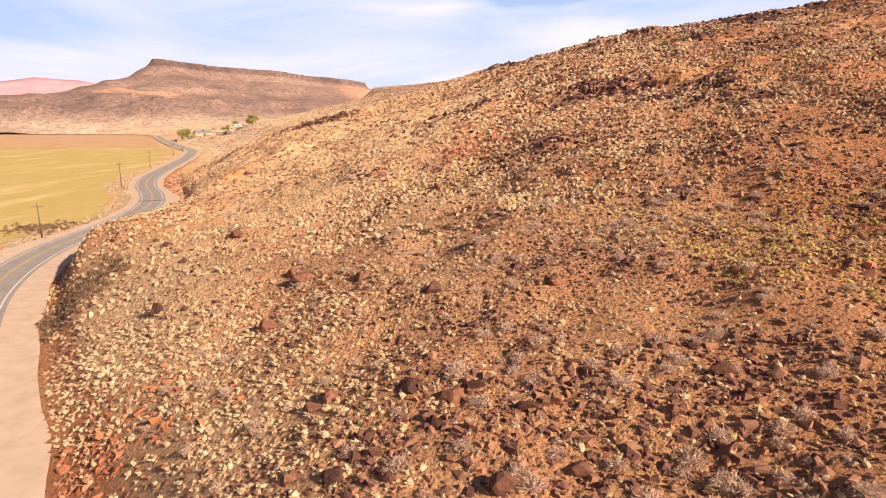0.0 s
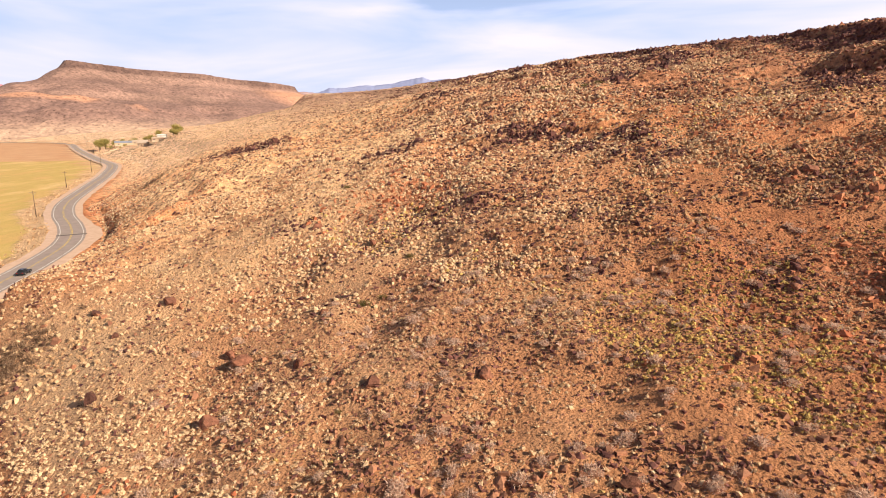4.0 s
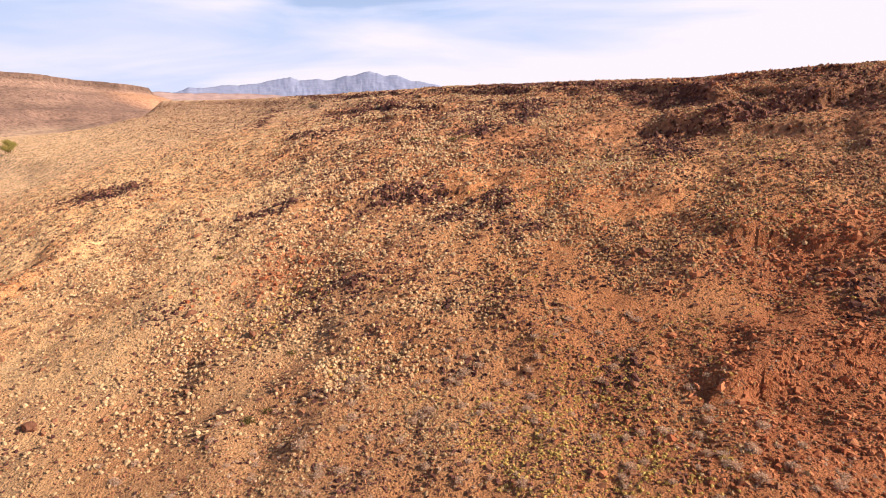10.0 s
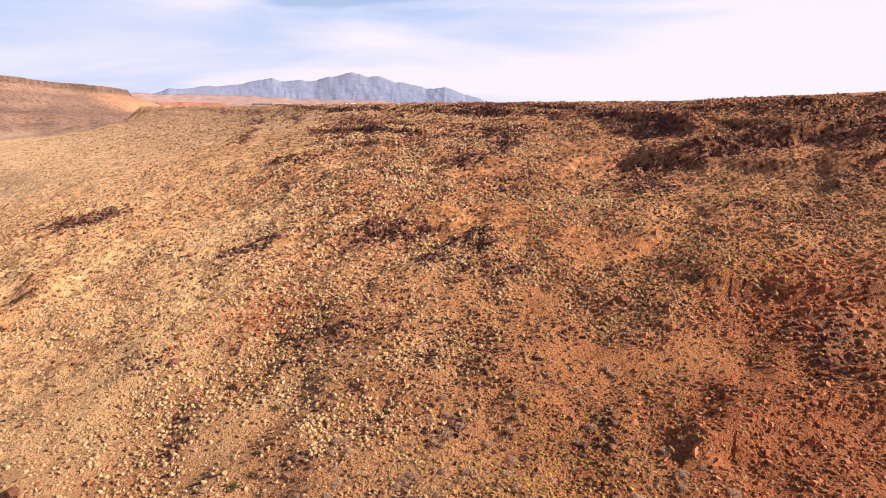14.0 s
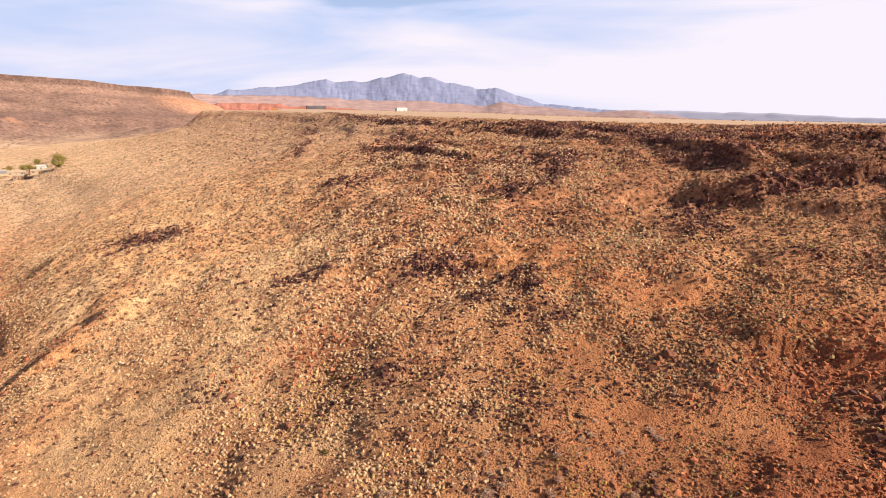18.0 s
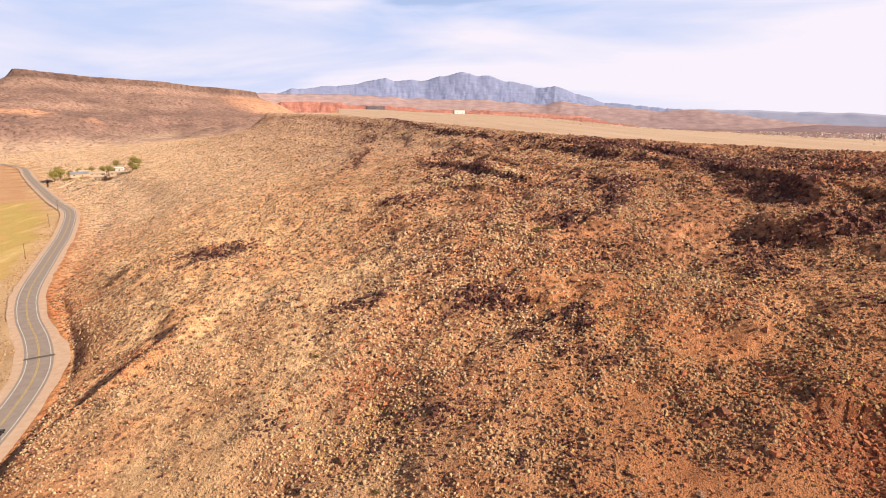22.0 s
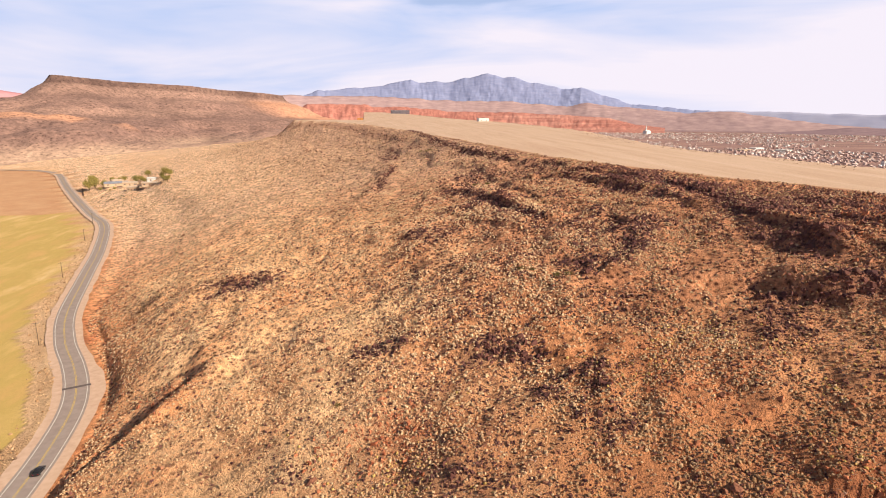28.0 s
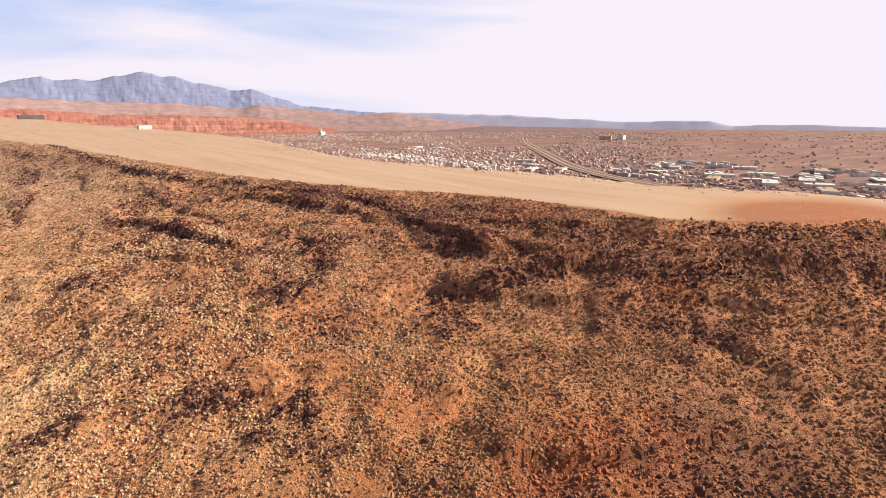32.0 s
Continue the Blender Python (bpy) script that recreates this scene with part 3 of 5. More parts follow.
def grid_mesh(name, X, Y, Z, zones=(), material=None, smooth_faces=True):
    """A sheet over a lattice of points."""
    ny, nx = X.shape
    me = bpy.data.meshes.new(name)
    i = np.arange(ny * nx).reshape(ny, nx)
    q = np.stack([i[:-1, :-1], i[:-1, 1:], i[1:, 1:], i[1:, :-1]], -1).reshape(-1, 4)
    fill(me, np.stack([X, Y, Z], -1).reshape(-1, 3), q)
    if smooth_faces:
        me.polygons.foreach_set("use_smooth", np.ones(len(q), bool))
    for key, v in dict(zones).items():
        me.attributes.new(key, "FLOAT", "POINT").data.foreach_set("value", np.asarray(v, np.float32).ravel())
    if material:
        me.materials.append(material)
    return me


def fill(me, verts, faces):
    """Vertices and faces (all of one size) straight into a mesh."""
    n, k = faces.shape
    me.vertices.add(len(verts))
    me.vertices.foreach_set("co", np.asarray(verts, np.float32).ravel())
    me.loops.add(n * k)
    me.loops.foreach_set("vertex_index", np.asarray(faces, np.int32).ravel())
    me.polygons.add(n)
    me.polygons.foreach_set("loop_start", np.arange(0, n * k, k, dtype=np.int32))
    me.polygons.foreach_set("use_smooth", np.zeros(n, bool))
    me.update(calc_edges=True)
    me.validate()


gx = axis(-4900, -130, 200, 4900, 1.4)
gy = axis(-900, 12, 290, 4900, 1.4, 1.035)
GX, GY = np.meshgrid(gx, gy)
GZ, GZONE = land(GX, GY)
ground = tagged(new("ground", grid_mesh("ground", GX, GY, GZ, GZONE, GROUND)), "rocky orange desert ground rising to a flat-topped mesa", "ground", kind="structure")


def height(x, y):
    """Height of the ground sheet by bilinear lookup."""
    x, y = np.asarray(x, float), np.asarray(y, float)
    i, j = np.clip(np.searchsorted(gx, x) - 1, 0, len(gx) - 2), np.clip(np.searchsorted(gy, y) - 1, 0, len(gy) - 2)
    u, v = (x - gx[i]) / (gx[i + 1] - gx[i]), (y - gy[j]) / (gy[j + 1] - gy[j])
    return (GZ[j, i] * (1 - u) + GZ[j, i + 1] * u) * (1 - v) + (GZ[j + 1, i] * (1 - u) + GZ[j + 1, i + 1] * u) * v


# ---- the road ----
def offset_line(line, d):
    t = np.gradient(line, axis=0)
    t /= np.linalg.norm(t, axis=1)[:, None]
    return line + np.stack([t[:, 1], -t[:, 0]], -1) * (d if np.isscalar(d) else np.asarray(d)[:, None])


def strip(name, line, a, b, lift, material, across=2):
    """A ribbon between the offsets a and b from a line, lying on the ground."""
    rows = [offset_line(line, a + (b - a) * k / (across - 1)) for k in range(across)]
    P = np.stack(rows, 1)
    Z = np.full(P.shape[:2], lift)
    return grid_mesh(name, P[..., 0], P[..., 1], Z, (), material)


fine_road = spline(ROAD[:24], 2.0)
arc = np.cumsum(np.r_[0, np.linalg.norm(np.diff(fine_road, axis=0), axis=1)])
pull_out = 5.6 + 2.6 * np.exp(-((fine_road[:, 1] - 205) / 17) ** 2) + 0.6 * np.exp(-((fine_road[:, 1] - 75) / 35) ** 2) + 0.5 * vnoise(arc / 9, arc * 0, 3)
left_edge = -(7.2 + 0.45 * vnoise(arc / 8, arc * 0, 4) + 5.0 * np.exp(-((fine_road[:, 1] - 105) / 30) ** 2))
shoulder = tagged(new("road_shoulder", strip("road_shoulder", fine_road, left_edge, pull_out + 3.0 - 1.5 * smooth(110, 165, fine_road[:, 1]), 0.06, GRAVEL, 5)), "pale gravel shoulder along the road", "shoulder", kind="structure")
road = tagged(new("road", strip("road", fine_road, -4.3, 4.3, 0.10, ASPHALT, 7)), "two-lane worn grey asphalt road winding below the hill", "road", kind="structure")


def child(name, me, parent, label=""):
    ob = new(name, me)
    ob.parent = parent
    if label:
        ob["label"] = label
    return ob


child("edge_line", strip("edge_line", fine_road, 3.35, 3.55, 0.108, WHITE_LINE), road, "painted white edge line")
child("edge_line", strip("edge_line", fine_road, -3.55, -3.35, 0.108, WHITE_LINE), road, "painted white edge line")
child("centre_line", strip("centre_line", fine_road, -0.25, -0.1, 0.108, YELLOW_LINE), road, "painted yellow centre line")
child("centre_line", strip("centre_line", fine_road, 0.1, 0.25, 0.108, YELLOW_LINE), road, "painted yellow centre line")
k = int(np.argmin(np.abs(fine_road[:, 1] - 207)))
child("dark_band", strip("dark_band", spline(fine_road[k - 1:k + 2], 0.5)[2:6], -4.4, 4.6, 0.114, DARK_BAND), road, "dark band across the road")


# ---- the mesa across the valley ----
def polygon_side(x, y, poly):
    """Signed distance outside (positive) a closed polygon."""
    best, inside = np.full(x.shape, 1e9), np.zeros(x.shape, bool)
    for (ax, ay), (bx, by) in zip(poly, poly[1:] + poly[:1]):
        dx, dy = bx - ax, by - ay
        u = np.clip(((x - ax) * dx + (y - ay) * dy) / (dx * dx + dy * dy), 0, 1)
        best = np.minimum(best, np.hypot(x - ax - u * dx, y - ay - u * dy))
        cross = ((ay > y) != (by > y)) & (x < (bx - ax) * (y - ay) / (by - ay + 1e-12) + ax)
        inside ^= cross
    return np.where(inside, -best, best)


MESA_TOP = [(-866, 1858), (-760, 2010), (-600, 2120), (-500, 2290), (-372, 2420), (-330, 2560), (-420, 3000), (-1100, 3000), (-1010, 2300)]


def mesa_heights(x, y):
    d = polygon_side(x, y, MESA_TOP) + 14 * fbm(x, y, 120, 3, 81)
    cap = 206 - 0.034 * ((x + 866) * 0.67 + (y - 1858) * 0.74)
    gully = 1 + 0.10 * fbm(x, y, 150, 4, 83)
    dd = np.maximum(d, 0)
    low = cap - 13 * smooth(0, 10, dd) - 178 * (1 - np.exp(-dd / 330.0)) * gully
    bench = 5 * np.sin(low * 0.11) * smooth(0, 60, dd)
    z = low + bench + 3.0 * fbm(x, y, 40, 4, 85) * smooth(0, 40, dd)
    mound = 15 * np.exp(-(((x + 800) / 70) ** 2 + ((y - 1480) / 60) ** 2)) + 12 * np.exp(-(((x + 690) / 60) ** 2 + ((y - 1500) / 50) ** 2)) + 9 * np.exp(-(((x + 560) / 50) ** 2 + ((y - 1500) / 40) ** 2))
    talus = np.clip(0.75 * smooth(-6, 1, d) * (1 - smooth(9, 26, d)) + 0.4 * smooth(0.15, 0.7, fbm(x, y, 130, 4, 87)) * (1 - smooth(180, 420, dd)), 0, 1)
    red = np.clip(0.8 * smooth(5, 11, mound) + 0.8 * smooth(-470, -350, x) * smooth(2150, 2330, y) * smooth(14, 60, dd) * (1 - smooth(220, 330, dd)), 0, 1)
    apron = np.maximum(z, 14 + 8 * fbm(x, y, 220, 3, 88)) * smooth(1200, 1420, y - 0.12 * x) + 0.4
    apron = np.where(y - 0.12 * x > 1420, apron, apron - 8 * (1 - smooth(1200, 1420, y - 0.12 * x)))
    mound = mound + 40 * np.exp(-(((x + 1300) / 120) ** 2 + ((y - 2150) / 150) ** 2))
    low = (1 - smooth(15, 52, apron)) * (0.75 + 0.35 * fbm(x, y, 90, 3, 86))
    return apron + mound, {"talus": talus, "red": red, "pale": np.clip(low, 0, 1)}


mx, my = np.meshgrid(np.arange(-2300, 0, 12.0), np.arange(1160, 3060, 12.0))
mz, mzone = mesa_heights(mx, my)
mesa = tagged(new("mesa", grid_mesh("mesa", mx, my, mz, mzone, MESA)), "flat-topped brown desert mesa with a dark lava cap and red toe", "mesa", kind="structure")


# ---- far ranges, ringed round the valley ----
EYE_HEIGHT = 92.0


def ridge(name, profile, dist, depth, material, label, rough=0.06, foot=0.0, n=420, rows=26, seed=0, cliff=1.0, jag=0.0):
    """A range of hills whose crest follows a profile of (azimuth, elevation) in degrees, seen from the valley."""
    az = np.linspace(profile[0][0], profile[-1][0], n)
    el = np.interp(az, *zip(*profile))
    crest = EYE_HEIGHT + dist * np.tan(np.radians(el + jag * fbm(az, az * 0, 1.3, 4, seed + 3)))
    u = np.linspace(0, 1, rows)                    # 0 at the foot, 1 behind the crest
    A, U = np.meshgrid(np.radians(az), u)
    R = dist - depth + depth * 1.25 * U
    up = np.clip(U / 0.8, 0, 1) ** cliff
    up = np.where(U > 0.8, 1 - (U - 0.8) * 1.5, up)
    X, Y = R * np.sin(A), R * np.cos(A)
    base = EYE_HEIGHT + dist * np.tan(np.radians(el))
    tall = base[None, :] - foot + (crest - base)[None, :] * up ** 5
    spur = fbm(X, Y, depth * 0.35, 5, seed, 0.6) - 0.5 * np.abs(fbm(X + 60 * U, Y, depth * 0.22, 3, seed + 9))
    Z = foot + tall * np.clip(up + rough * 3 * spur * up * (1.02 - up), 0, None) + rough * tall * 0.15 * fbm(X, Y, depth * 0.12, 3, seed + 5) * (U > 0.3)
    Z = np.where(U == 0, foot - 30, Z)
    zero = np.zeros(X.shape)
    return tagged(new(name, grid_mesh(name, X, Y, Z, {"talus": zero, "red": zero}, material)), label, "mountains", kind="structure")


# no real air here: distance haze is painted into these base colours
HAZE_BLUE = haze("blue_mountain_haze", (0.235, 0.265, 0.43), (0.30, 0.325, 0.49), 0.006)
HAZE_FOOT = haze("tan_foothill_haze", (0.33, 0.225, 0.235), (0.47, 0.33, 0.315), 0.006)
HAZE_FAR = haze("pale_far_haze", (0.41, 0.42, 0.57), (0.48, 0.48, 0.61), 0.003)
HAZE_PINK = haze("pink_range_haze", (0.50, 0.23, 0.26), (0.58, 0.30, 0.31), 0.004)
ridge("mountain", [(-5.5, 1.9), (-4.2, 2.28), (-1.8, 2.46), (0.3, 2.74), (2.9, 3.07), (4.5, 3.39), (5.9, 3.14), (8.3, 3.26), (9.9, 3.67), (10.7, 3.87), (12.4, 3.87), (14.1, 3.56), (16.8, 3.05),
                   (18.6, 2.63), (20.4, 2.74), (22.5, 1.95), (25.0, 1.24), (29.4, 0.62), (34.0, 0.3)], 4890, 270, HAZE_BLUE, "mountain massif far behind the town, painted hazy blue", 0.03, 60, 640, 40, 101, 1.0, 0.13)
ridge("foothills", [(-14, 1.5), (-8, 1.85), (-2, 1.9), (3.5, 1.72), (9, 1.5), (14, 1.4), (19, 1.0), (21, 1.25), (25, 0.85), (29, 0.45), (33, 0.5), (36, 0.1), (40, -0.5), (46, -1.0)], 4520, 260, HAZE_FOOT, "foothills below the mountains, painted pale tan for haze", 0.025, 0, 420, 26, 111, 1.0, 0.08)
ridge("red_cliffs", [(-6.2, -0.2), (-5.6, 1.0), (-5.2, 1.25), (-2, 1.2), (0.3, 1.2), (0.9, 0.95), (3.4, 1.0), (6.7, 0.8), (8, 0.55), (14, 0.5), (19.5, 0.25), (23, 0.0), (25.5, -0.6), (28, -0.9)], 4000, 220, RED_CLIFF, "band of red sandstone cliffs above the town", 0.09, 0, 620, 24, 121, 1.6)
ridge("far_range", [(26, 0.4), (33, 0.7), (39, 0.5), (44, 0.32), (50, -0.05), (55, -0.34), (60, -0.25), (62, -0.3), (64, -0.72), (66, -0.6), (70, -0.65), (75, -0.8), (82, -0.7), (90, -0.8)], 4880, 200, HAZE_FAR, "ranges on the horizon, painted pale blue for haze", 0.015, -40, 360, 14, 131, 1.0, 0.06)
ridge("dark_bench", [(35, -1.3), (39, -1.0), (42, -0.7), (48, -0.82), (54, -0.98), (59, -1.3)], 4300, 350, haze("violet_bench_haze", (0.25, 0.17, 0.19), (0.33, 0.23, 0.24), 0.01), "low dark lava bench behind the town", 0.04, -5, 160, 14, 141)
ridge("pink_range", [(-60, 1.6), (-50, 2.1), (-42, 2.0), (-36, 2.1), (-34, 2.45), (-31, 2.3), (-27, 1.6), (-22, 1.0)], 4800, 400, HAZE_PINK, "pink range with haze painted into its colour", 0.03, 0, 200, 16, 151)
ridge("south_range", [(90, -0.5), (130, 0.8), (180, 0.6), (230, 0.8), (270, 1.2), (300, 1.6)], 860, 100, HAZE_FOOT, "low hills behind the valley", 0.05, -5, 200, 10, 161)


# ---- scattered stones and scrub ----
rng = np.random.default_rng(7)
STRAW = toned("straw_grass", (0.36, 0.19, 0.085), (0.88, 0.635, 0.39), 0.95, 8.0, 0.22)
TWIG = toned("grey_twigs", (0.44, 0.27, 0.19), (0.86, 0.63, 0.48), 0.95, 8.0, 0.35)
YELLOW = toned("golden_grass", (0.36, 0.22, 0.06), (0.76, 0.54, 0.19), 0.95, 8.0, 0.22)
BROWN_TWIG = toned("brown_twigs", (0.17, 0.10, 0.06), (0.38, 0.24, 0.15), 0.95, 8.0, 0.3)
GREEN = toned("olive_leaves", (0.10, 0.085, 0.03), (0.26, 0.21, 0.075), 0.9, 8.0, 0.4)


def unit(v):
    return v / np.linalg.norm(v, axis=-1, keepdims=True)


def hemisphere(n, low=0.0):
    v = unit(rng.normal(size=(n, 3)))
    v[:, 2] = low + np.abs(v[:, 2]) * (1 - low)
    return unit(v)


def clump(ring, blades=0, heart=1.0):
    """A rounded, ragged cushion of dry grass, one metre in radius, with blades that stand out of it."""
    a = np.arange(ring) * 2 * np.pi / ring + rng.uniform(-0.25, 0.25, ring)
    low = np.stack([np.cos(a), np.sin(a), a * 0 - 0.2], -1) * rng.uniform(0.6, 1.0, (ring, 1))
    b = a + np.pi / ring
    mid = np.stack([np.cos(b) * 0.68, np.sin(b) * 0.68, rng.uniform(0.35, 0.7, ring)], -1) * rng.uniform(0.7, 1.25, (ring, 1))
    m = np.arange(ring)
    nx = (m + 1) % ring
    v = np.vstack([low, mid, [[rng.uniform(-0.2, 0.2), rng.uniform(-0.2, 0.2), rng.uniform(0.6, 0.95)]]]) * heart
    f = np.vstack([np.stack([m, nx, ring + m], -1), np.stack([nx, ring + nx, ring + m], -1), np.stack([ring + m, ring + nx, m * 0 + 2 * ring], -1)])
    t = rng.uniform(-0.22, 0.22, len(v))
    if blades:
        d = hemisphere(blades, 0.05)
        root, tip = d * [0.6, 0.6, 0.3], d * rng.uniform(0.9, 1.5, (blades, 1)) * [1, 1, 0.75]
        s = unit(np.cross(d, rng.normal(size=(blades, 3)))) * rng.uniform(0.06, 0.16, (blades, 1))
        f = np.vstack([f, np.arange(3 * blades).reshape(blades, 3) + len(v)])
        v = np.vstack([v, np.stack([root - s, root + s, tip], 1).reshape(-1, 3)])
        t = np.concatenate([t, np.repeat(rng.uniform(-0.25, 0.25, blades), 3)])
    return v, f, t


def twigs(n, width, heart=0):
    """A dry twiggy dome: short splayed twigs through the whole crown."""
    d = hemisphere(n, 0.05)
    start = d * rng.uniform(0.1, 0.75, (n, 1)) * [1, 1, 0.8]
    tip = start + unit(d + 0.7 * rng.normal(size=(n, 3))) * rng.uniform(0.22, 0.42, (n, 1))
    tip[:, 2] = np.maximum(tip[:, 2], 0.0)
    s = unit(np.cross(tip - start, rng.normal(size=(n, 3)))) * width
    v, f, t = np.stack([start - s, start + s, tip], 1).reshape(-1, 3), np.arange(3 * n).reshape(n, 3), np.repeat(rng.uniform(-0.25, 0.25, n), 3)
    if heart:
        a, m = np.arange(heart) * 2 * np.pi / heart, np.arange(heart)
        ring = np.stack([np.cos(a), np.sin(a), a * 0 - 0.05], -1) * rng.uniform(0.35, 0.6, (heart, 1))
        f = np.vstack([f, np.stack([m, (m + 1) % heart, m * 0 + heart], -1) + len(v)])
        v = np.vstack([v, ring, [[0, 0, 0.4]]])
        t = np.concatenate([t, np.full(heart, -0.3), [0.15]])
    return v, f, t


def stone(level, seed):
    """A broken, angular stone of about one metre radius; level 0 is the plainest."""
    r = np.random.default_rng(seed)
    bm = bmesh.new()
    if level:
        bmesh.ops.create_icosphere(bm, subdivisions=level, radius=1.0)
    else:
        bmesh.ops.create_cube(bm, size=1.35)
        bmesh.ops.triangulate(bm, faces=bm.faces[:])
    v = np.array([p.co for p in bm.verts])
    if not level:                                # a wedge or a broken slab
        up = v[:, 2] > 0
        v[up, :2] = v[up, :2] * r.uniform(0.5, 0.95, 2) + r.uniform(-0.3, 0.3, 2)
    if level > 1:
        for _ in range(9):                       # planes that chop it into facets
            n = unit(r.normal(size=3))
            k = r.uniform(0.4, 0.72)
            h = v @ n
            v = v - np.where(h > k, h - k, 0)[:, None] * n
    v = v * r.uniform(0.7, 1.3, 3) + r.normal(size=v.shape) * (0.03 if level > 1 else 0.2)
    v[:, 2] *= 0.8
    f = np.array([[w.index for w in p.verts] for p in bm.faces])
    bm.free()
    return v, f, np.zeros(len(v))


def scatter(name, kinds, xy, size, tone, material, label, category, sink=0.2, squash=None, tilt=0.25):
    """One mesh of many pieces, each a turned and sized copy of one of the kinds, standing on the ground."""
    n = len(xy)
    z = height(xy[:, 0], xy[:, 1])
    pick = rng.integers(0, len(kinds), n)
    a = rng.uniform(0, 2 * np.pi, n)
    tx, ty = rng.normal(0, tilt, n), rng.normal(0, tilt, n)
    V, F, T, count = [], [], [], 0
    for k, (v, f, t) in enumerate(kinds):
        i = np.where(pick == k)[0]
        if not len(i):
            continue
        c, s = np.cos(a[i])[:, None], np.sin(a[i])[:, None]
        x, y, w = v[None, :, 0], v[None, :, 1], v[None, :, 2]
        px, py = x * c - y * s, x * s + y * c
        pz = w * (1 if squash is None else squash[i][:, None]) + px * tx[i][:, None] + py * ty[i][:, None]
        S = size[i][:, None]
        P = np.stack([px * S + xy[i, 0][:, None], py * S + xy[i, 1][:, None], (pz - sink) * S + z[i][:, None]], -1)
        V.append(P.reshape(-1, 3))
        F.append((f[None] + (np.arange(len(i)) * len(v))[:, None, None]).reshape(-1, 3) + count)
        T.append((tone[i][:, None] + t[None]).reshape(-1))
        count += len(i) * len(v)
    me = bpy.data.meshes.new(name)
    fill(me, np.concatenate(V), np.concatenate(F))
    me.attributes.new("tone", "FLOAT", "POINT").data.foreach_set("value", np.clip(np.concatenate(T), 0, 1).astype(np.float32))
    me.materials.append(material)
    return tagged(new(name, me), label, category, kind="stuff")


def zone_at(key, x, y):
    i, j = np.clip(np.searchsorted(gx, x), 0, len(gx) - 1), np.clip(np.searchsorted(gy, y), 0, len(gy) - 1)
    return GZONE[key][j, i]


def places(x0, x1, y0, y1, per_m2):
    """Random plan points on the hill, none on the road and few on the bare patches."""
    n = int((x1 - x0) * (y1 - y0) * per_m2)
    x, y = rng.uniform(x0, x1, n), rng.uniform(y0, y1, n)
    r, e = side(x, y, road_line), side(x, y, east_line)
    keep = (r > 9.5) & (e < -2)
    keep &= rng.random(n) > 0.74 * smooth(0.15, 0.7, patches(x, y, BARE)) * (1 - 0.3 * smooth(-20, 10, -x))
    keep &= side(x, y, rim_line) < 2.5 * vnoise(x / 4, y / 4, 19)
    return x[keep], y[keep]


def thin(x, y, chance):
    k = rng.random(len(x)) < chance
    return np.stack([x[k], y[k]], -1)


def flank_at(x, y):
    """One on the grassy flank above the road, nought on the stony slope."""
    n = 11 * (1 - smooth(50, 80, y))
    return 1 - smooth(-32 + n, 8 + n, x - 0.2 * (y - 60))


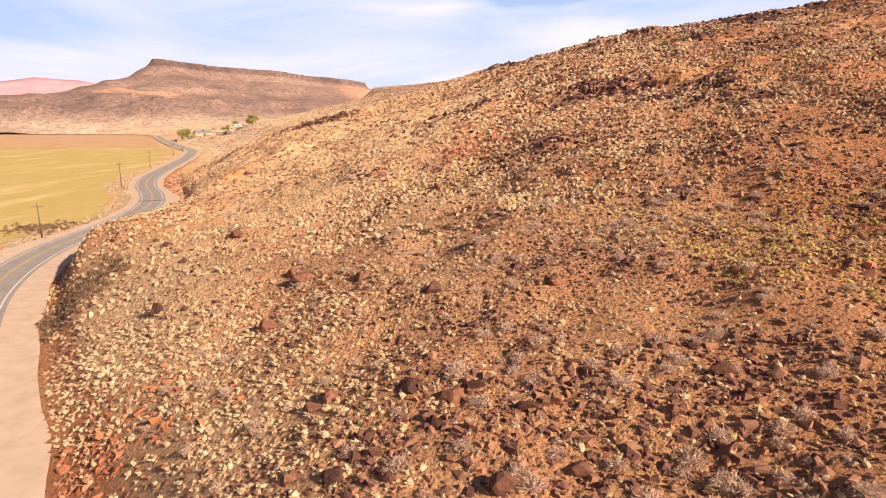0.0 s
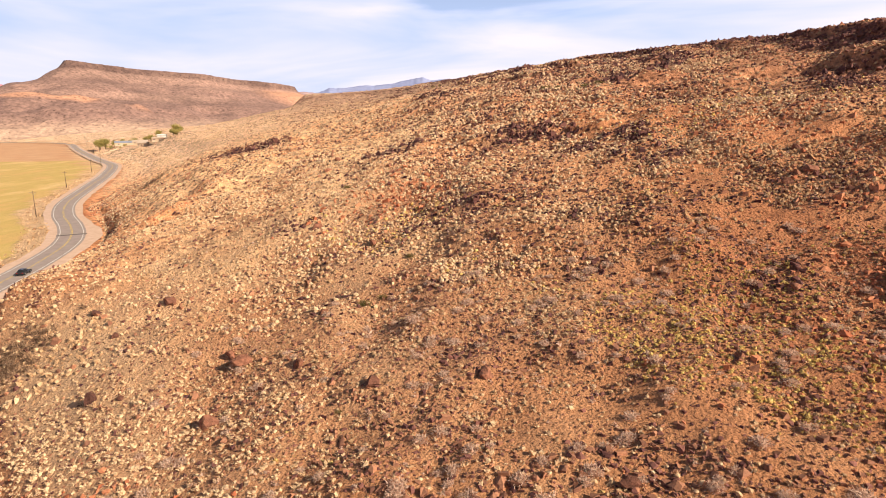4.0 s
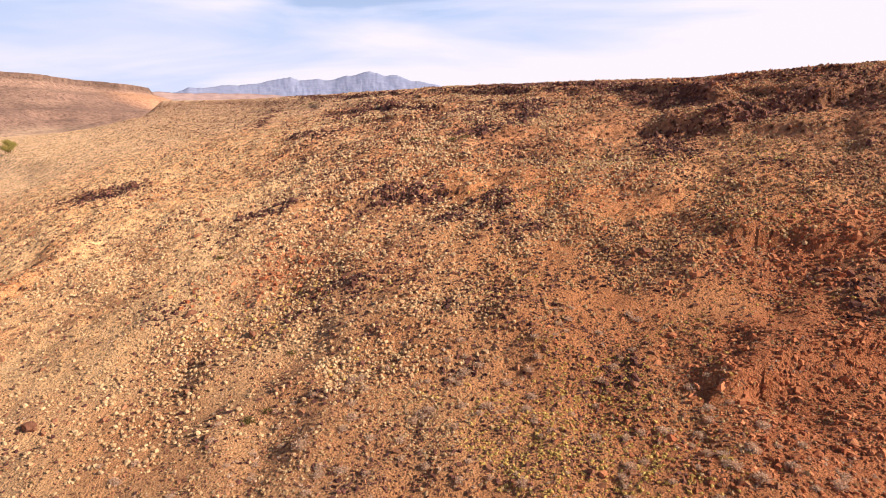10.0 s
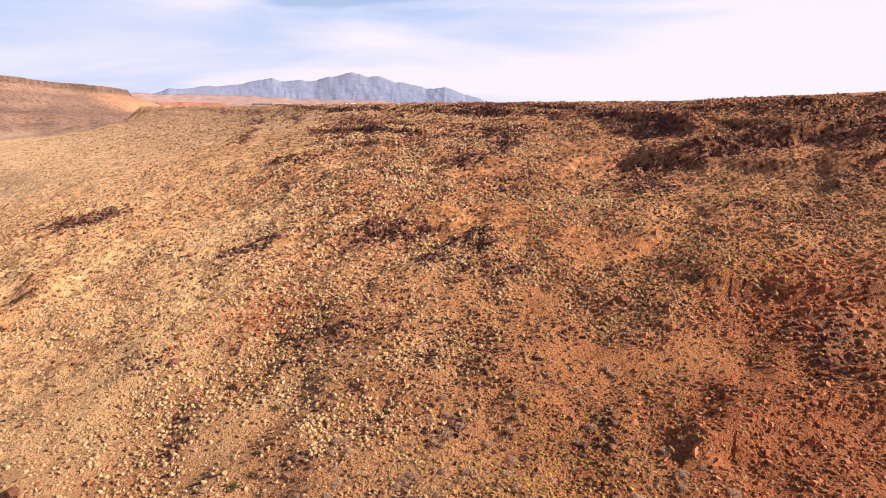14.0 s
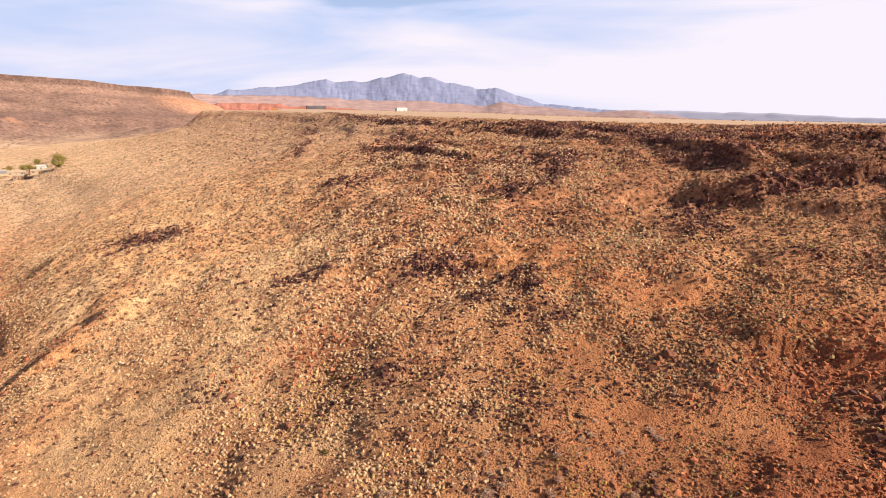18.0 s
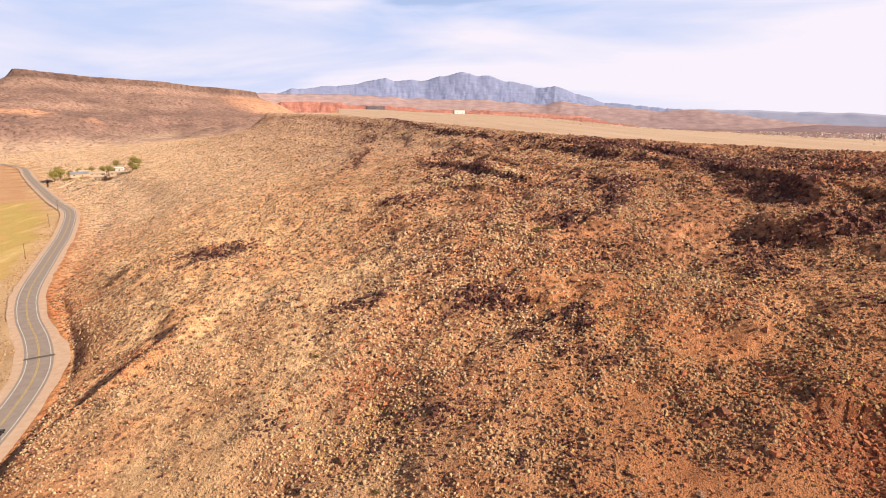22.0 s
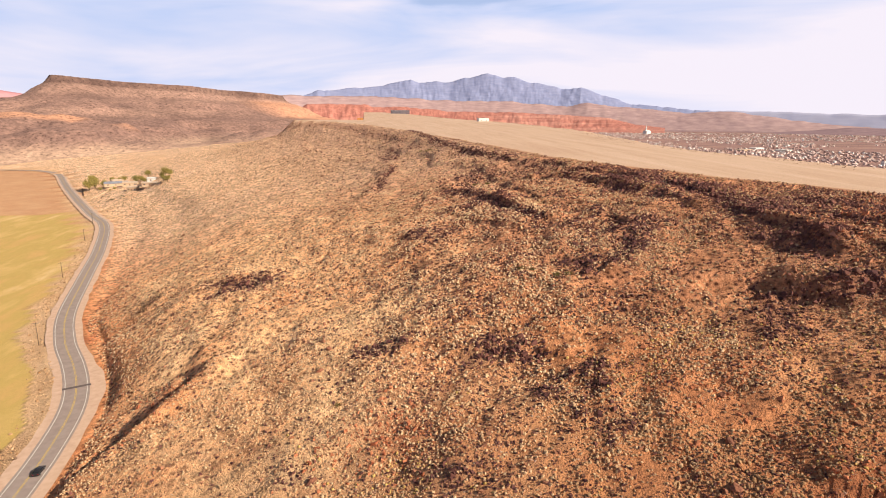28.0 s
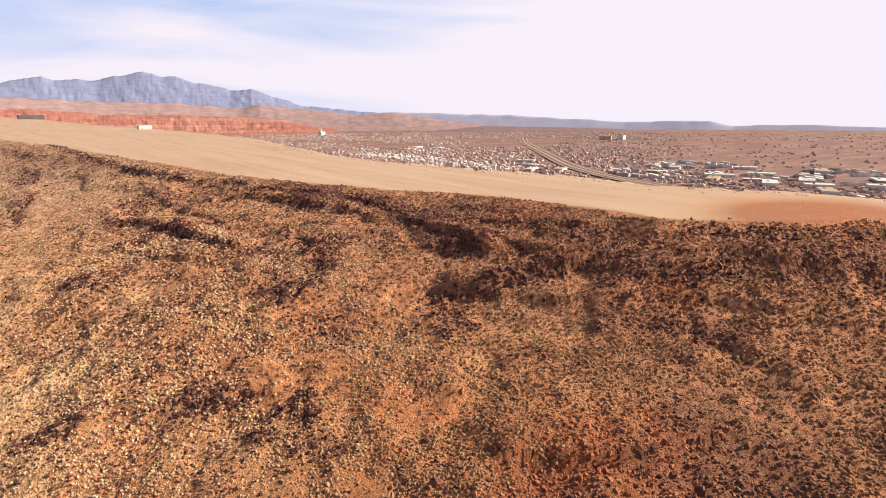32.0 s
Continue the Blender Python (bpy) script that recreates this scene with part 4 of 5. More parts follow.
def lay(box, tuft_m2, stone_m2, kinds_tuft, kinds_twig, kinds_stone, size=1.0, stone_size=1.0):
    """Scrub and stones over one stretch of the hill: cushions of grass stand between the stones, few where the rock is bare."""
    x, y = places(*box, tuft_m2)
    dark = rocky(x, y)
    tal, red, flank = zone_at("talus", x, y), zone_at("red", x, y), flank_at(x, y)
    cover = fbm(x, y, 17, 3, 201) + 0.45 * fbm(x, y, 5, 2, 202)
    rich = np.maximum(0.30 + 0.70 * smooth(-0.45, 0.3, cover), (0.85 + 0.15 * (1 - smooth(55, 75, y))) * flank * smooth(15, 35, y))
    rich = rich * (1 - 0.45 * flank * smooth(55, 75, y) * (1 - smooth(125, 150, y)))
    gold_spot = smooth(0.2, 0.6, patches(x, y, GOLDEN))
    p_tuft = np.maximum(rich * (1 - 0.6 * dark) * (1 - 0.45 * tal), 1.0 * gold_spot) * (1 - 0.8 * np.minimum(red, 1)) * (1 - 0.28 * smooth(55, 130, x - 0.15 * y))
    p = thin(x, y, p_tuft * (1 - 0.6 * patches(x, y, ROUGH)))
    px, py = p[:, 0], p[:, 1]
    bright = 0.53 + 0.30 * (1 - smooth(-20, 70, px - 0.16 * (py - 80))) - 0.22 * smooth(60, 140, px) - 0.28 * (1 - smooth(70, 115, py)) * (0.45 + 0.55 * smooth(-25, 5, px)) + 0.12 * smooth(105, 150, py) * (1 - smooth(300, 420, py)) * smooth(-70, -20, px) - 0.20 * flank_at(px, py) * (1 - smooth(105, 150, py)) * smooth(50, 75, py) - 0.18 * flank_at(px, py) * smooth(80, 130, py) + 0.2 * fbm(px, py, 13, 2, 205) + rng.normal(0, 0.13, len(p))
    bright = np.maximum(bright, 0.2)
    gold = np.maximum(0.92 * smooth(0.2, 0.6, patches(px, py, GOLDEN)), 0.30 * smooth(0.0, 0.6, fbm(px, py, 21, 2, 206)) * smooth(-30, 20, px) * (1 - smooth(90, 150, py))) > rng.random(len(p))
    g, p, shade, bright = p[gold], p[~gold], bright[gold], bright[~gold]
    if len(g):
        scatter("yellow_grass", kinds_tuft, g, size * np.minimum(rng.lognormal(-1.1, 0.32, len(g)), 0.6), np.clip(shade + 0.3, 0, 1), YELLOW, "golden yellow-green grass tufts among dark stones", "grass", 0.02)
    scatter("straw_grass", kinds_tuft, p, size * np.minimum(rng.lognormal(-1.1, 0.38, len(p)), 0.6) * (1 - 0.25 * flank_at(p[:, 0], p[:, 1]) * smooth(90, 150, p[:, 1])), np.clip(bright, 0, 1), STRAW, "tufts of dry straw-yellow grass on the slope", "grass", 0.02)
    q = thin(x, y, (0.05 + 0.10 * smooth(0.0, 0.6, fbm(x, y, 16, 2, 208))) * (1 - 0.6 * tal) * (1 - 0.7 * flank))
    scatter("dry_brush", kinds_twig, q, size * np.minimum(rng.lognormal(-0.72, 0.32, len(q)), 0.85), np.clip(0.5 + rng.normal(0, 0.2, len(q)), 0, 1), TWIG, "low grey dry brush among the stones", "brush", 0.05)
    x, y = places(*box, stone_m2)
    dark = rocky(x, y)
    tal, red, flank = zone_at("talus", x, y), zone_at("red", x, y), flank_at(x, y)
    c = smooth(-0.4, 0.5, fbm(x, y, 14, 3, 211))
    s = thin(x, y, np.clip((0.26 + 0.55 * c + 0.15 * smooth(100, 140, y)) * (1 - 0.6 * flank) + 0.6 * patches(x, y, ROUGH) + 0.6 * np.maximum(dark, tal), 0, 1) * (1 - 0.75 * np.minimum(red, 1)))
    near_dark = np.maximum(rocky(s[:, 0], s[:, 1]), 0.8 * zone_at("talus", s[:, 0], s[:, 1]))
    black = rng.random(len(s)) < 0.42 + 0.2 * smooth(-40, 30, s[:, 0]) - 0.38 * smooth(75, 125, s[:, 0]) * (1 - smooth(120, 170, s[:, 1])) + 0.55 * near_dark - 0.3 * smooth(125, 150, s[:, 0])
    b, s, big = s[~black], s[black], near_dark[black]
    scatter("brown_rubble", kinds_stone, b, stone_size * np.minimum(rng.lognormal(-1.6, 0.5, len(b)) * (1 + 0.5 * patches(b[:, 0], b[:, 1], ROUGH)), 0.7), np.clip(0.5 + 0.2 * smooth(80, 130, b[:, 0]) + rng.normal(0, 0.24, len(b)), 0, 1), RUBBLE, "loose red-brown broken stones on the soil", "stones", 0.1)
    scatter("basalt_rubble", kinds_stone, s, stone_size * np.minimum(rng.lognormal(-1.62, 0.5, len(s)) * (1.0 + 0.7 * big), 0.45 + 0.5 * big * (side(s[:, 0], s[:, 1], rim_line) < -12)), np.clip(0.40 - 0.1 * big + 0.35 * smooth(90, 140, s[:, 0]) + 0.3 * (1 - smooth(40, 62, s[:, 1])) + rng.normal(0, 0.2, len(s)), 0, 1), BASALT, "loose brown and black basalt rubble", "stones", 0.1)
    s = thin(x, y, 0.95 * red)
    if len(s) > 30:
        scatter("red_rubble", kinds_stone, s, stone_size * np.minimum(rng.lognormal(-1.45, 0.5, len(s)), 0.8), np.clip(0.42 + rng.normal(0, 0.25, len(s)), 0, 1), RED_STONE, "broken red sandstone rubble", "stones", 0.1)


def chip(seed):
    """The smallest stones: a skewed eight-sided lump."""
    r = np.random.default_rng(seed)
    v = np.array([(1, 0, 0), (-1, 0, 0), (0, 1, 0), (0, -1, 0), (0, 0, 0.9), (0, 0, -0.8)], float)
    v = v * r.uniform(0.7, 1.25, 3) + r.normal(size=v.shape) * 0.24
    f = np.array([(0, 2, 4), (2, 1, 4), (1, 3, 4), (3, 0, 4), (2, 0, 5), (1, 2, 5), (3, 1, 5), (0, 3, 5)])
    return v, f, np.zeros(6)


tufts_near, tufts_mid, tufts_far = [clump(4, 13, 0.75) for _ in range(18)], [clump(4, 2) for _ in range(16)], [clump(3, 1) for _ in range(12)]
twigs_near, twigs_mid, twigs_far = [twigs(60, 0.06, 5) for _ in range(6)], [twigs(9, 0.15, 4) for _ in range(5)], [twigs(7, 0.2) for _ in range(4)]
stones_near, stones_mid, stones_far = [stone(1, 20 + k) for k in range(2)] + [stone(0, 70 + k) for k in range(12)], [stone(0, 40 + k) for k in range(14)], [chip(60 + k) for k in range(12)]
lay((-50, 80, 10, 70), 3.6, 5.0, tufts_near, twigs_near, stones_near, 0.72, 0.78)
lay((-75, 140, 70, 125), 2.6, 3.2, tufts_mid, twigs_mid, stones_mid, 0.88)
lay((80, 230, 10, 70), 1.5, 2.6, tufts_mid, twigs_mid, stones_mid, 1.05, 1.15)
lay((-95, 200, 125, 200), 1.9, 2.5, tufts_far, twigs_far, stones_far, 1.1, 1.25)
lay((-135, 180, 200, 330), 1.1, 1.4, tufts_far, twigs_far, stones_far, 1.25, 1.5)
lay((140, 225, 70, 125), 1.0, 2.6, tufts_far, twigs_far, stones_far, 1.1, 1.3)
lay((-270, 130, 330, 720), 0.24, 0.16, tufts_far, twigs_far, stones_far, 1.6, 1.9)
lay((-430, 90, 720, 1160), 0.06, 0.04, tufts_far, twigs_far, stones_far, 2.0, 2.2)
lay((-10, 60, -25, 10), 1.5, 2.6, tufts_mid, twigs_mid, stones_mid)
# broken blocks along the lava scarps
for h, line in scarp_lines[:12]:
    n = int(len(line) * 22)
    p = line[rng.integers(0, len(line) - 1, n)] + rng.normal(0, 1, (n, 2)) * [2.6, 2.6]
    scatter("scarp_blocks", stones_near, p, np.clip(rng.lognormal(-0.55, 0.4, n), 0.3, 1.3), np.clip(0.42 + rng.normal(0, 0.2, n), 0, 1), BASALT, "black lava blocks broken from a scarp", "stones", 0.15)
# fine broken stone close below the camera
x, y = places(-35, 80, 14, 90, 2.6)
p = thin(x, y, 0.35 + 0.65 * smooth(-0.3, 0.4, fbm(x, y, 9, 3, 221)))
scatter("gravel", stones_far, p, rng.lognormal(-2.0, 0.35, len(p)), np.clip(0.5 + rng.normal(0, 0.25, len(p)), 0, 1), RUBBLE, "small broken stones scattered over the soil", "stones", 0.1)


# ---- things ----
def part(name, bm, material, parent=None, label="", smooth_faces=False):
    me = bpy.data.meshes.new(name)
    bm.to_mesh(me)
    bm.free()
    me.polygons.foreach_set("use_smooth", np.full(len(me.polygons), smooth_faces))
    me.materials.append(material)
    ob = new(name, me)
    if parent:
        ob.parent = parent
    if label:
        ob["label"] = label
    return ob


def block(sx, sy, sz, x=0, y=0, z=0, bevel=0.0, turn=0.0):
    """A box standing on z, bevelled if asked."""
    bm = bmesh.new()
    bmesh.ops.create_cube(bm, size=1, matrix=Matrix.Translation((x, y, z + sz / 2)) @ Matrix.Rotation(turn, 4, "Z") @ Matrix.Diagonal((sx, sy, sz, 1)))
    if bevel:
        bmesh.ops.bevel(bm, geom=bm.edges[:], offset=bevel, segments=2, affect="EDGES", profile=0.6)
    return bm


def rod(r1, r2, a, b, sides=8):
    """A tapered rod from a to b."""
    bm = bmesh.new()
    d = Vector(b) - Vector(a)
    m = Matrix.Translation((Vector(a) + Vector(b)) / 2) @ d.to_track_quat("Z", "Y").to_matrix().to_4x4()
    bmesh.ops.create_cone(bm, segments=sides, radius1=r1, radius2=r2, depth=d.length, cap_ends=True, matrix=m)
    return bm


def raw(name, kind, material, parent=None, tone=0.5):
    """A mesh object from one scatter kind."""
    v, f, t = kind
    me = bpy.data.meshes.new(name)
    fill(me, v, f)
    me.attributes.new("tone", "FLOAT", "POINT").data.foreach_set("value", np.clip(tone + t, 0, 1).astype(np.float32))
    me.materials.append(material)
    ob = new(name, me)
    if parent:
        ob.parent = parent
    return ob


def by_object(name, low, high, rough=0.85, grain=3.0):
    """Colour between two by the object's own random value, mottled."""
    m, t, b = nodes_of(name, rough)
    v = where(t)
    n, n2 = tex(t, grain, 5, 0.65, v), tex(t, grain * 6, 4, 0.7, v)
    info = t.nodes.new("ShaderNodeObjectInfo")
    c = ramp(t, info.outputs["Random"], [(0.0, low), (1.0, high)])
    c = mix(t, 1.0, c, ramp(t, n.outputs["Fac"], [(0.3, (0.6, 0.58, 0.56)), (0.7, (1.4, 1.35, 1.3))]), "MULTIPLY")
    t.links.new(c, b.inputs["Base Color"])
    relief(t, b, n2.outputs["Fac"], 0.6, 0.15)
    return m


BOULDER = by_object("boulder_basalt", (0.085, 0.038, 0.03), (0.30, 0.13, 0.08))
SHRUB = toned("grey_shrub", (0.44, 0.27, 0.19), (0.86, 0.63, 0.48), 0.95, 8.0, 0.35)
BARK = speckled("bark", (0.10, 0.065, 0.04), (0.17, 0.11, 0.07), 4.0)

# boulders that stand out on the slope
boulder_meshes = [raw("boulder", stone(2, 300 + k), BOULDER) for k in range(8)]


def boulder(x, y, r, k, label, group):
    src = boulder_meshes[k % 8]
    ob = src if not src.get("placed") else copy_thing(src, Matrix())
    src["placed"] = 1
    z = float(height(x, y))
    ob.matrix_basis = pose(x, y, z + 0.22 * r, rng.uniform(-14, 14), rng.uniform(-14, 14), rng.uniform(0, 360)) @ Matrix.Diagonal((r, r * rng.uniform(0.8, 1.05), r * rng.uniform(0.75, 1.0), 1))
    return tagged(ob, label, "boulder", group)


LONE = [(-32, 88, 1.5), (-33, 64, 1.1), (-17, 54, 1.2), (-16, 64, 1.3), (-9, 60, 1.2), (-1, 52, 0.9), (-2, 36, 0.9), (0.5, 34, 1.0), (13, 30, 0.65), (17, 30, 0.55), (-9, 37, 0.75), (17, 33, 0.7), (10, 50, 1.0),
        (3, 26, 0.8), (7, 27, 0.75), (-6, 29, 0.75), (-4, 26, 0.8), (13, 27, 0.6), (2, 35, 0.7), (5, 32, 0.7), (8, 29, 0.6), (-1, 24, 0.8), (-12, 113, 1.3), (66, 82, 1.3), (71, 92, 1.4), (69, 86, 1.0), (-18, 67, 0.9)]
count = 0
for x, y, r in LONE:
    boulder(x, y, r, count, "large brown basalt boulder half sunk in orange soil", "boulders on the slope")
    count += 1
bx, by = places(-60, 120, 20, 190, 0.02)
keep = thin(bx, by, 0.10 + 0.5 * zone_at("talus", bx, by))[:150]
for x, y in keep:
    boulder(float(x), float(y), float(np.clip(rng.lognormal(-0.45, 0.3), 0.45, 1.2)), count, "angular brown basalt boulder on the stony slope", "boulders on the slope")
    count += 1
for h, line in scarp_lines[:10]:
    for x, y in line[::2]:
        x, y = x + rng.normal(0, 2.0), y + rng.normal(0, 2.0)
        boulder(float(x), float(y), float(rng.uniform(0.6, 1.15)), count, "black lava block on a dark scarp", "lava blocks along the scarps")
        count += 1

# shrubs near the foot of the climb
shrub_kinds = []
for k in range(6):
    ob = raw("desert_shrub", twigs(420, 0.03, 8), SHRUB, None, 0.55)
    for _ in range(5):
        a, s = rng.uniform(0, 6.28), rng.uniform(0.3, 0.55)
        part("stem", rod(0.03, 0.012, (0, 0, -0.1), (s * math.cos(a), s * math.sin(a), 0.5), 5), BARK, ob, "thin woody stem")
    shrub_kinds.append(ob)
SHRUBS = [(1, 37, 1.1), (1, 29, 0.9), (6, 35, 1.0), (9, 27, 0.85), (15, 35, 1.0), (19, 38, 0.9), (22, 31, 0.85), (24, 32, 0.7), (19, 28, 0.85), (12, 26, 0.7), (14, 24, 0.8), (-1, 26, 0.6), (7, 40, 1.0), (-24, 43, 0.7),
          (-18, 37, 0.8), (4, 64, 1.4), (20, 26, 0.8), (16, 22, 0.8), (12, 37, 0.8), (4, 24, 0.7)]
sx, sy = places(-25, 55, 20, 75, 0.07)
more = [(float(a), float(b), float(rng.uniform(0.6, 1.15))) for a, b in thin(sx, sy, 0.35 + 0.6 * smooth(-5, 8, sx))][:230]
for k, (x, y, r) in enumerate(SHRUBS + more):
    src = shrub_kinds[k % 6]
    ob = src if k < 6 else copy_thing(src, Matrix())
    ob.matrix_basis = pose(x, y, float(height(x, y)) - 0.02, 0, 0, rng.uniform(0, 360)) @ Matrix.Diagonal((r, r, r * rng.uniform(0.75, 0.95), 1))
    tagged(ob, "pale grey dry desert shrub with bare twigs", "shrub", "dry shrubs on the slope")

# olive bushes
bush_kinds = [raw("green_bush", twigs(300, 0.03), GREEN, None, 0.5) for _ in range(3)]
BUSHES = [(-2, 74, 1.5), (0.5, 75, 1.2), (-4, 50, 0.7), (5, 89, 1.2), (68, 312, 2.6), (62, 318, 2.4), (60, 166, 2.2), (63, 164, 2.0), (51, 175, 2.0), (54, 173, 1.6), (-7, 138, 1.6), (54, 500, 3.2), (58, 506, 3.2), (50, 509, 3.0), (-307, 732, 2.6), (-280, 693, 3.0), (-274, 699, 2.8), (-315, 766, 2.4), (-286, 700, 2.6), (-296, 720, 2.2), (-268, 690, 2.0)]
for k, (x, y, r) in enumerate(BUSHES):
    ob = bush_kinds[k % 3] if k < 3 else copy_thing(bush_kinds[k % 3], Matrix())
    ob.matrix_basis = pose(x, y, float(height(x, y)) - 0.05, 0, 0, k * 67) @ Matrix.Diagonal((r, r, r * 0.62, 1))
    tagged(ob, "low olive-green desert bush on the slope", "bush", "green bushes")

# brown thickets beside the road
for name, cx, cy, a, b, n in (("thicket", -52, 82, 5, 9, 150), ("thicket", -112, 158, 10, 9, 130), ("thicket", -99, 268, 5, 5, 40)):
    p = np.stack([cx + rng.normal(0, a * 0.5, n), cy + rng.normal(0, b * 0.5, n)], -1)
    p = p[np.abs(side(p[:, 0], p[:, 1], road_line)) > 7.5]
    scatter(name, twigs_near, p, rng.uniform(0.7, 1.3, len(p)), np.clip(0.45 + rng.normal(0, 0.2, len(p)), 0, 1), BROWN_TWIG, "tangled brown roadside thicket", "brush", 0.05)
# weeds on the verge between field and road
n = 2600
k = rng.integers(0, len(fine_road) - 120, n)
off = offset_line(fine_road, -1.0)[k] - fine_road[k]
p = fine_road[k] + off * rng.uniform(6.8, 15, (n, 1))
p = p[(p[:, 1] > 60) & (p[:, 1] < 480)]
scatter("verge_weeds", tufts_mid, p, rng.lognormal(-0.9, 0.35, len(p)), np.clip(0.35 + rng.normal(0, 0.2, len(p)), 0, 1), STRAW, "dry straw weeds along the field edge", "weeds", 0.02)


# ---- power poles ----
INSULATOR = plain("grey_porcelain", (0.35, 0.33, 0.31), 0.4)


def power_pole():
    root = new("power_pole")
    part("post", rod(0.19, 0.12, (0, 0, -0.3), (0, 0, 10.2), 10), POLE_WOOD, root, "weathered wooden post", True)
    arm = part("crossarm", block(0.12, 2.4, 0.14, 0, 0, 9.4, 0.02), POLE_WOOD, root, "wooden crossarm")
    for y in (-1.05, -0.45, 0.45, 1.05):
        part("insulator", rod(0.06, 0.04, (0, y, 9.54), (0, y, 9.76), 8), INSULATOR, arm, "grey porcelain insulator", True)
    for s in (-1, 1):
        part("brace", rod(0.025, 0.025, (0.0, s * 0.05, 8.7), (0.0, s * 0.75, 9.42), 5), INSULATOR, root, "thin steel brace")
    return root


first = power_pole()
for k, (x, y, h) in enumerate([(-139, 252, 1.05), (-183, 367, 0.95), (-218, 477, 0.95), (-247, 560, 0.9), (-99, 141, 0.85)]):
    ob = first if k == 0 else copy_thing(first, Matrix())
    ob.matrix_basis = pose(x, y, float(height(x, y)), 0, 0, 112) @ Matrix.Diagonal((1, 1, h, 1))
    tagged(ob, "weathered wooden power pole with a crossarm beside the road", "power pole", "power poles along the road")


# ---- the car on the road ----
CAR_PAINT = plain("dark_grey_car_paint", (0.045, 0.042, 0.045), 0.25, 0.4)
CAR_GLASS = plain("dark_car_glass", (0.02, 0.022, 0.026), 0.05)
TYRE = plain("tyre_rubber", (0.02, 0.02, 0.02), 0.8)
RIM_METAL = plain("wheel_metal", (0.45, 0.45, 0.46), 0.3, 0.9)
LAMP_WHITE = plain("headlamp_clear", (0.75, 0.75, 0.72), 0.15)
LAMP_RED = plain("tail_lamp_red", (0.35, 0.02, 0.02), 0.2)


def shell(profile, half, inset, taper):
    """A body swept between two sides from a side profile of (x, z)."""
    bm = bmesh.new()
    rings = []
    for s, t in ((-1, 1.0), (-0.92, 1.03), (0.92, 1.03), (1, 1.0)):
        zmax = max(z for _, z in profile)
        rings.append([bm.verts.new((x, s * (half - taper * (z / zmax)), z if abs(s) < 1 else z * 0.985 + 0.01)) for x, z in profile])
    for a, b in zip(rings, rings[1:]):
        for i in range(len(profile)):
            j = (i + 1) % len(profile)
            bm.faces.new((a[i], a[j], b[j], b[i]))
    bm.faces.new(rings[0])
    bm.faces.new(rings[-1][::-1])
    bmesh.ops.recalc_face_normals(bm, faces=bm.faces[:])
    return bm


def car():
    root = new("car")
    part("body", shell([(-2.25, 0.32), (-2.3, 0.62), (-2.2, 0.9), (-1.5, 0.98), (1.0, 0.95), (2.1, 0.78), (2.28, 0.55), (2.22, 0.3)], 0.9, 0, 0.04), CAR_PAINT, root, "dark grey painted body", True)
    cabin = part("cabin", shell([(-1.75, 0.94), (-1.25, 1.38), (0.05, 1.43), (0.95, 0.94)], 0.82, 0, 0.16), CAR_GLASS, root, "dark tinted glass cabin", True)
    part("roof", block(1.25, 1.24, 0.05, -0.6, 0, 1.405, 0.02), CAR_PAINT, cabin, "dark grey roof panel")
    for x in (-1.4, 1.4):
        for y in (-0.84, 0.84):
            w = part("wheel", rod(0.33, 0.33, (x, y - 0.11, 0.33), (x, y + 0.11, 0.33), 18), TYRE, root, "black rubber tyre", True)
            part("hub", rod(0.2, 0.19, (x, y + (0.11 if y > 0 else -0.11), 0.33), (x, y + (0.135 if y > 0 else -0.135), 0.33), 12), RIM_METAL, w, "bright metal hub")
    for y in (-0.62, 0.62):
        part("headlight", block(0.08, 0.36, 0.14, 2.22, y, 0.6, 0.02), LAMP_WHITE, root, "clear headlight")
        part("tail_light", block(0.06, 0.3, 0.16, -2.26, y, 0.68, 0.02), LAMP_RED, root, "red tail light")
    return root


k = int(np.argmin(np.hypot(fine_road[:, 0] + 89, fine_road[:, 1] - 153)))
t0 = fine_road[k + 1] - fine_road[k - 1]
spot = offset_line(fine_road, 1.75)[k]
parked = car()
parked.matrix_basis = pose(float(spot[0]), float(spot[1]), 0.11, 0, 0, math.degrees(math.atan2(t0[1], t0[0])))
tagged(parked, "dark grey hatchback car on the asphalt road", "car")


# ---- the ranch beside the road bend ----
STUCCO = speckled("tan_stucco", (0.50, 0.36, 0.24), (0.62, 0.47, 0.33), 0.5)
WHITE_WALL = speckled("white_wall", (0.70, 0.66, 0.60), (0.80, 0.77, 0.72), 0.2, 0.8, 0.1)
GREY_ROOF = speckled("grey_blue_roofing", (0.20, 0.21, 0.25), (0.30, 0.31, 0.35), 0.4)
TAN_ROOF = speckled("tan_roofing", (0.46, 0.34, 0.25), (0.58, 0.45, 0.34), 0.4)
WHITE_ROOF = speckled("white_roofing", (0.72, 0.69, 0.64), (0.82, 0.80, 0.76), 0.05, 0.7, 0.1)
DARK_GLASS = plain("dark_window_glass", (0.03, 0.035, 0.045), 0.1)
DOOR_WOOD = plain("brown_door_paint", (0.16, 0.09, 0.06), 0.6)
LEAF = toned("cottonwood_leaves", (0.20, 0.17, 0.045), (0.46, 0.37, 0.12), 0.9, 3.0)


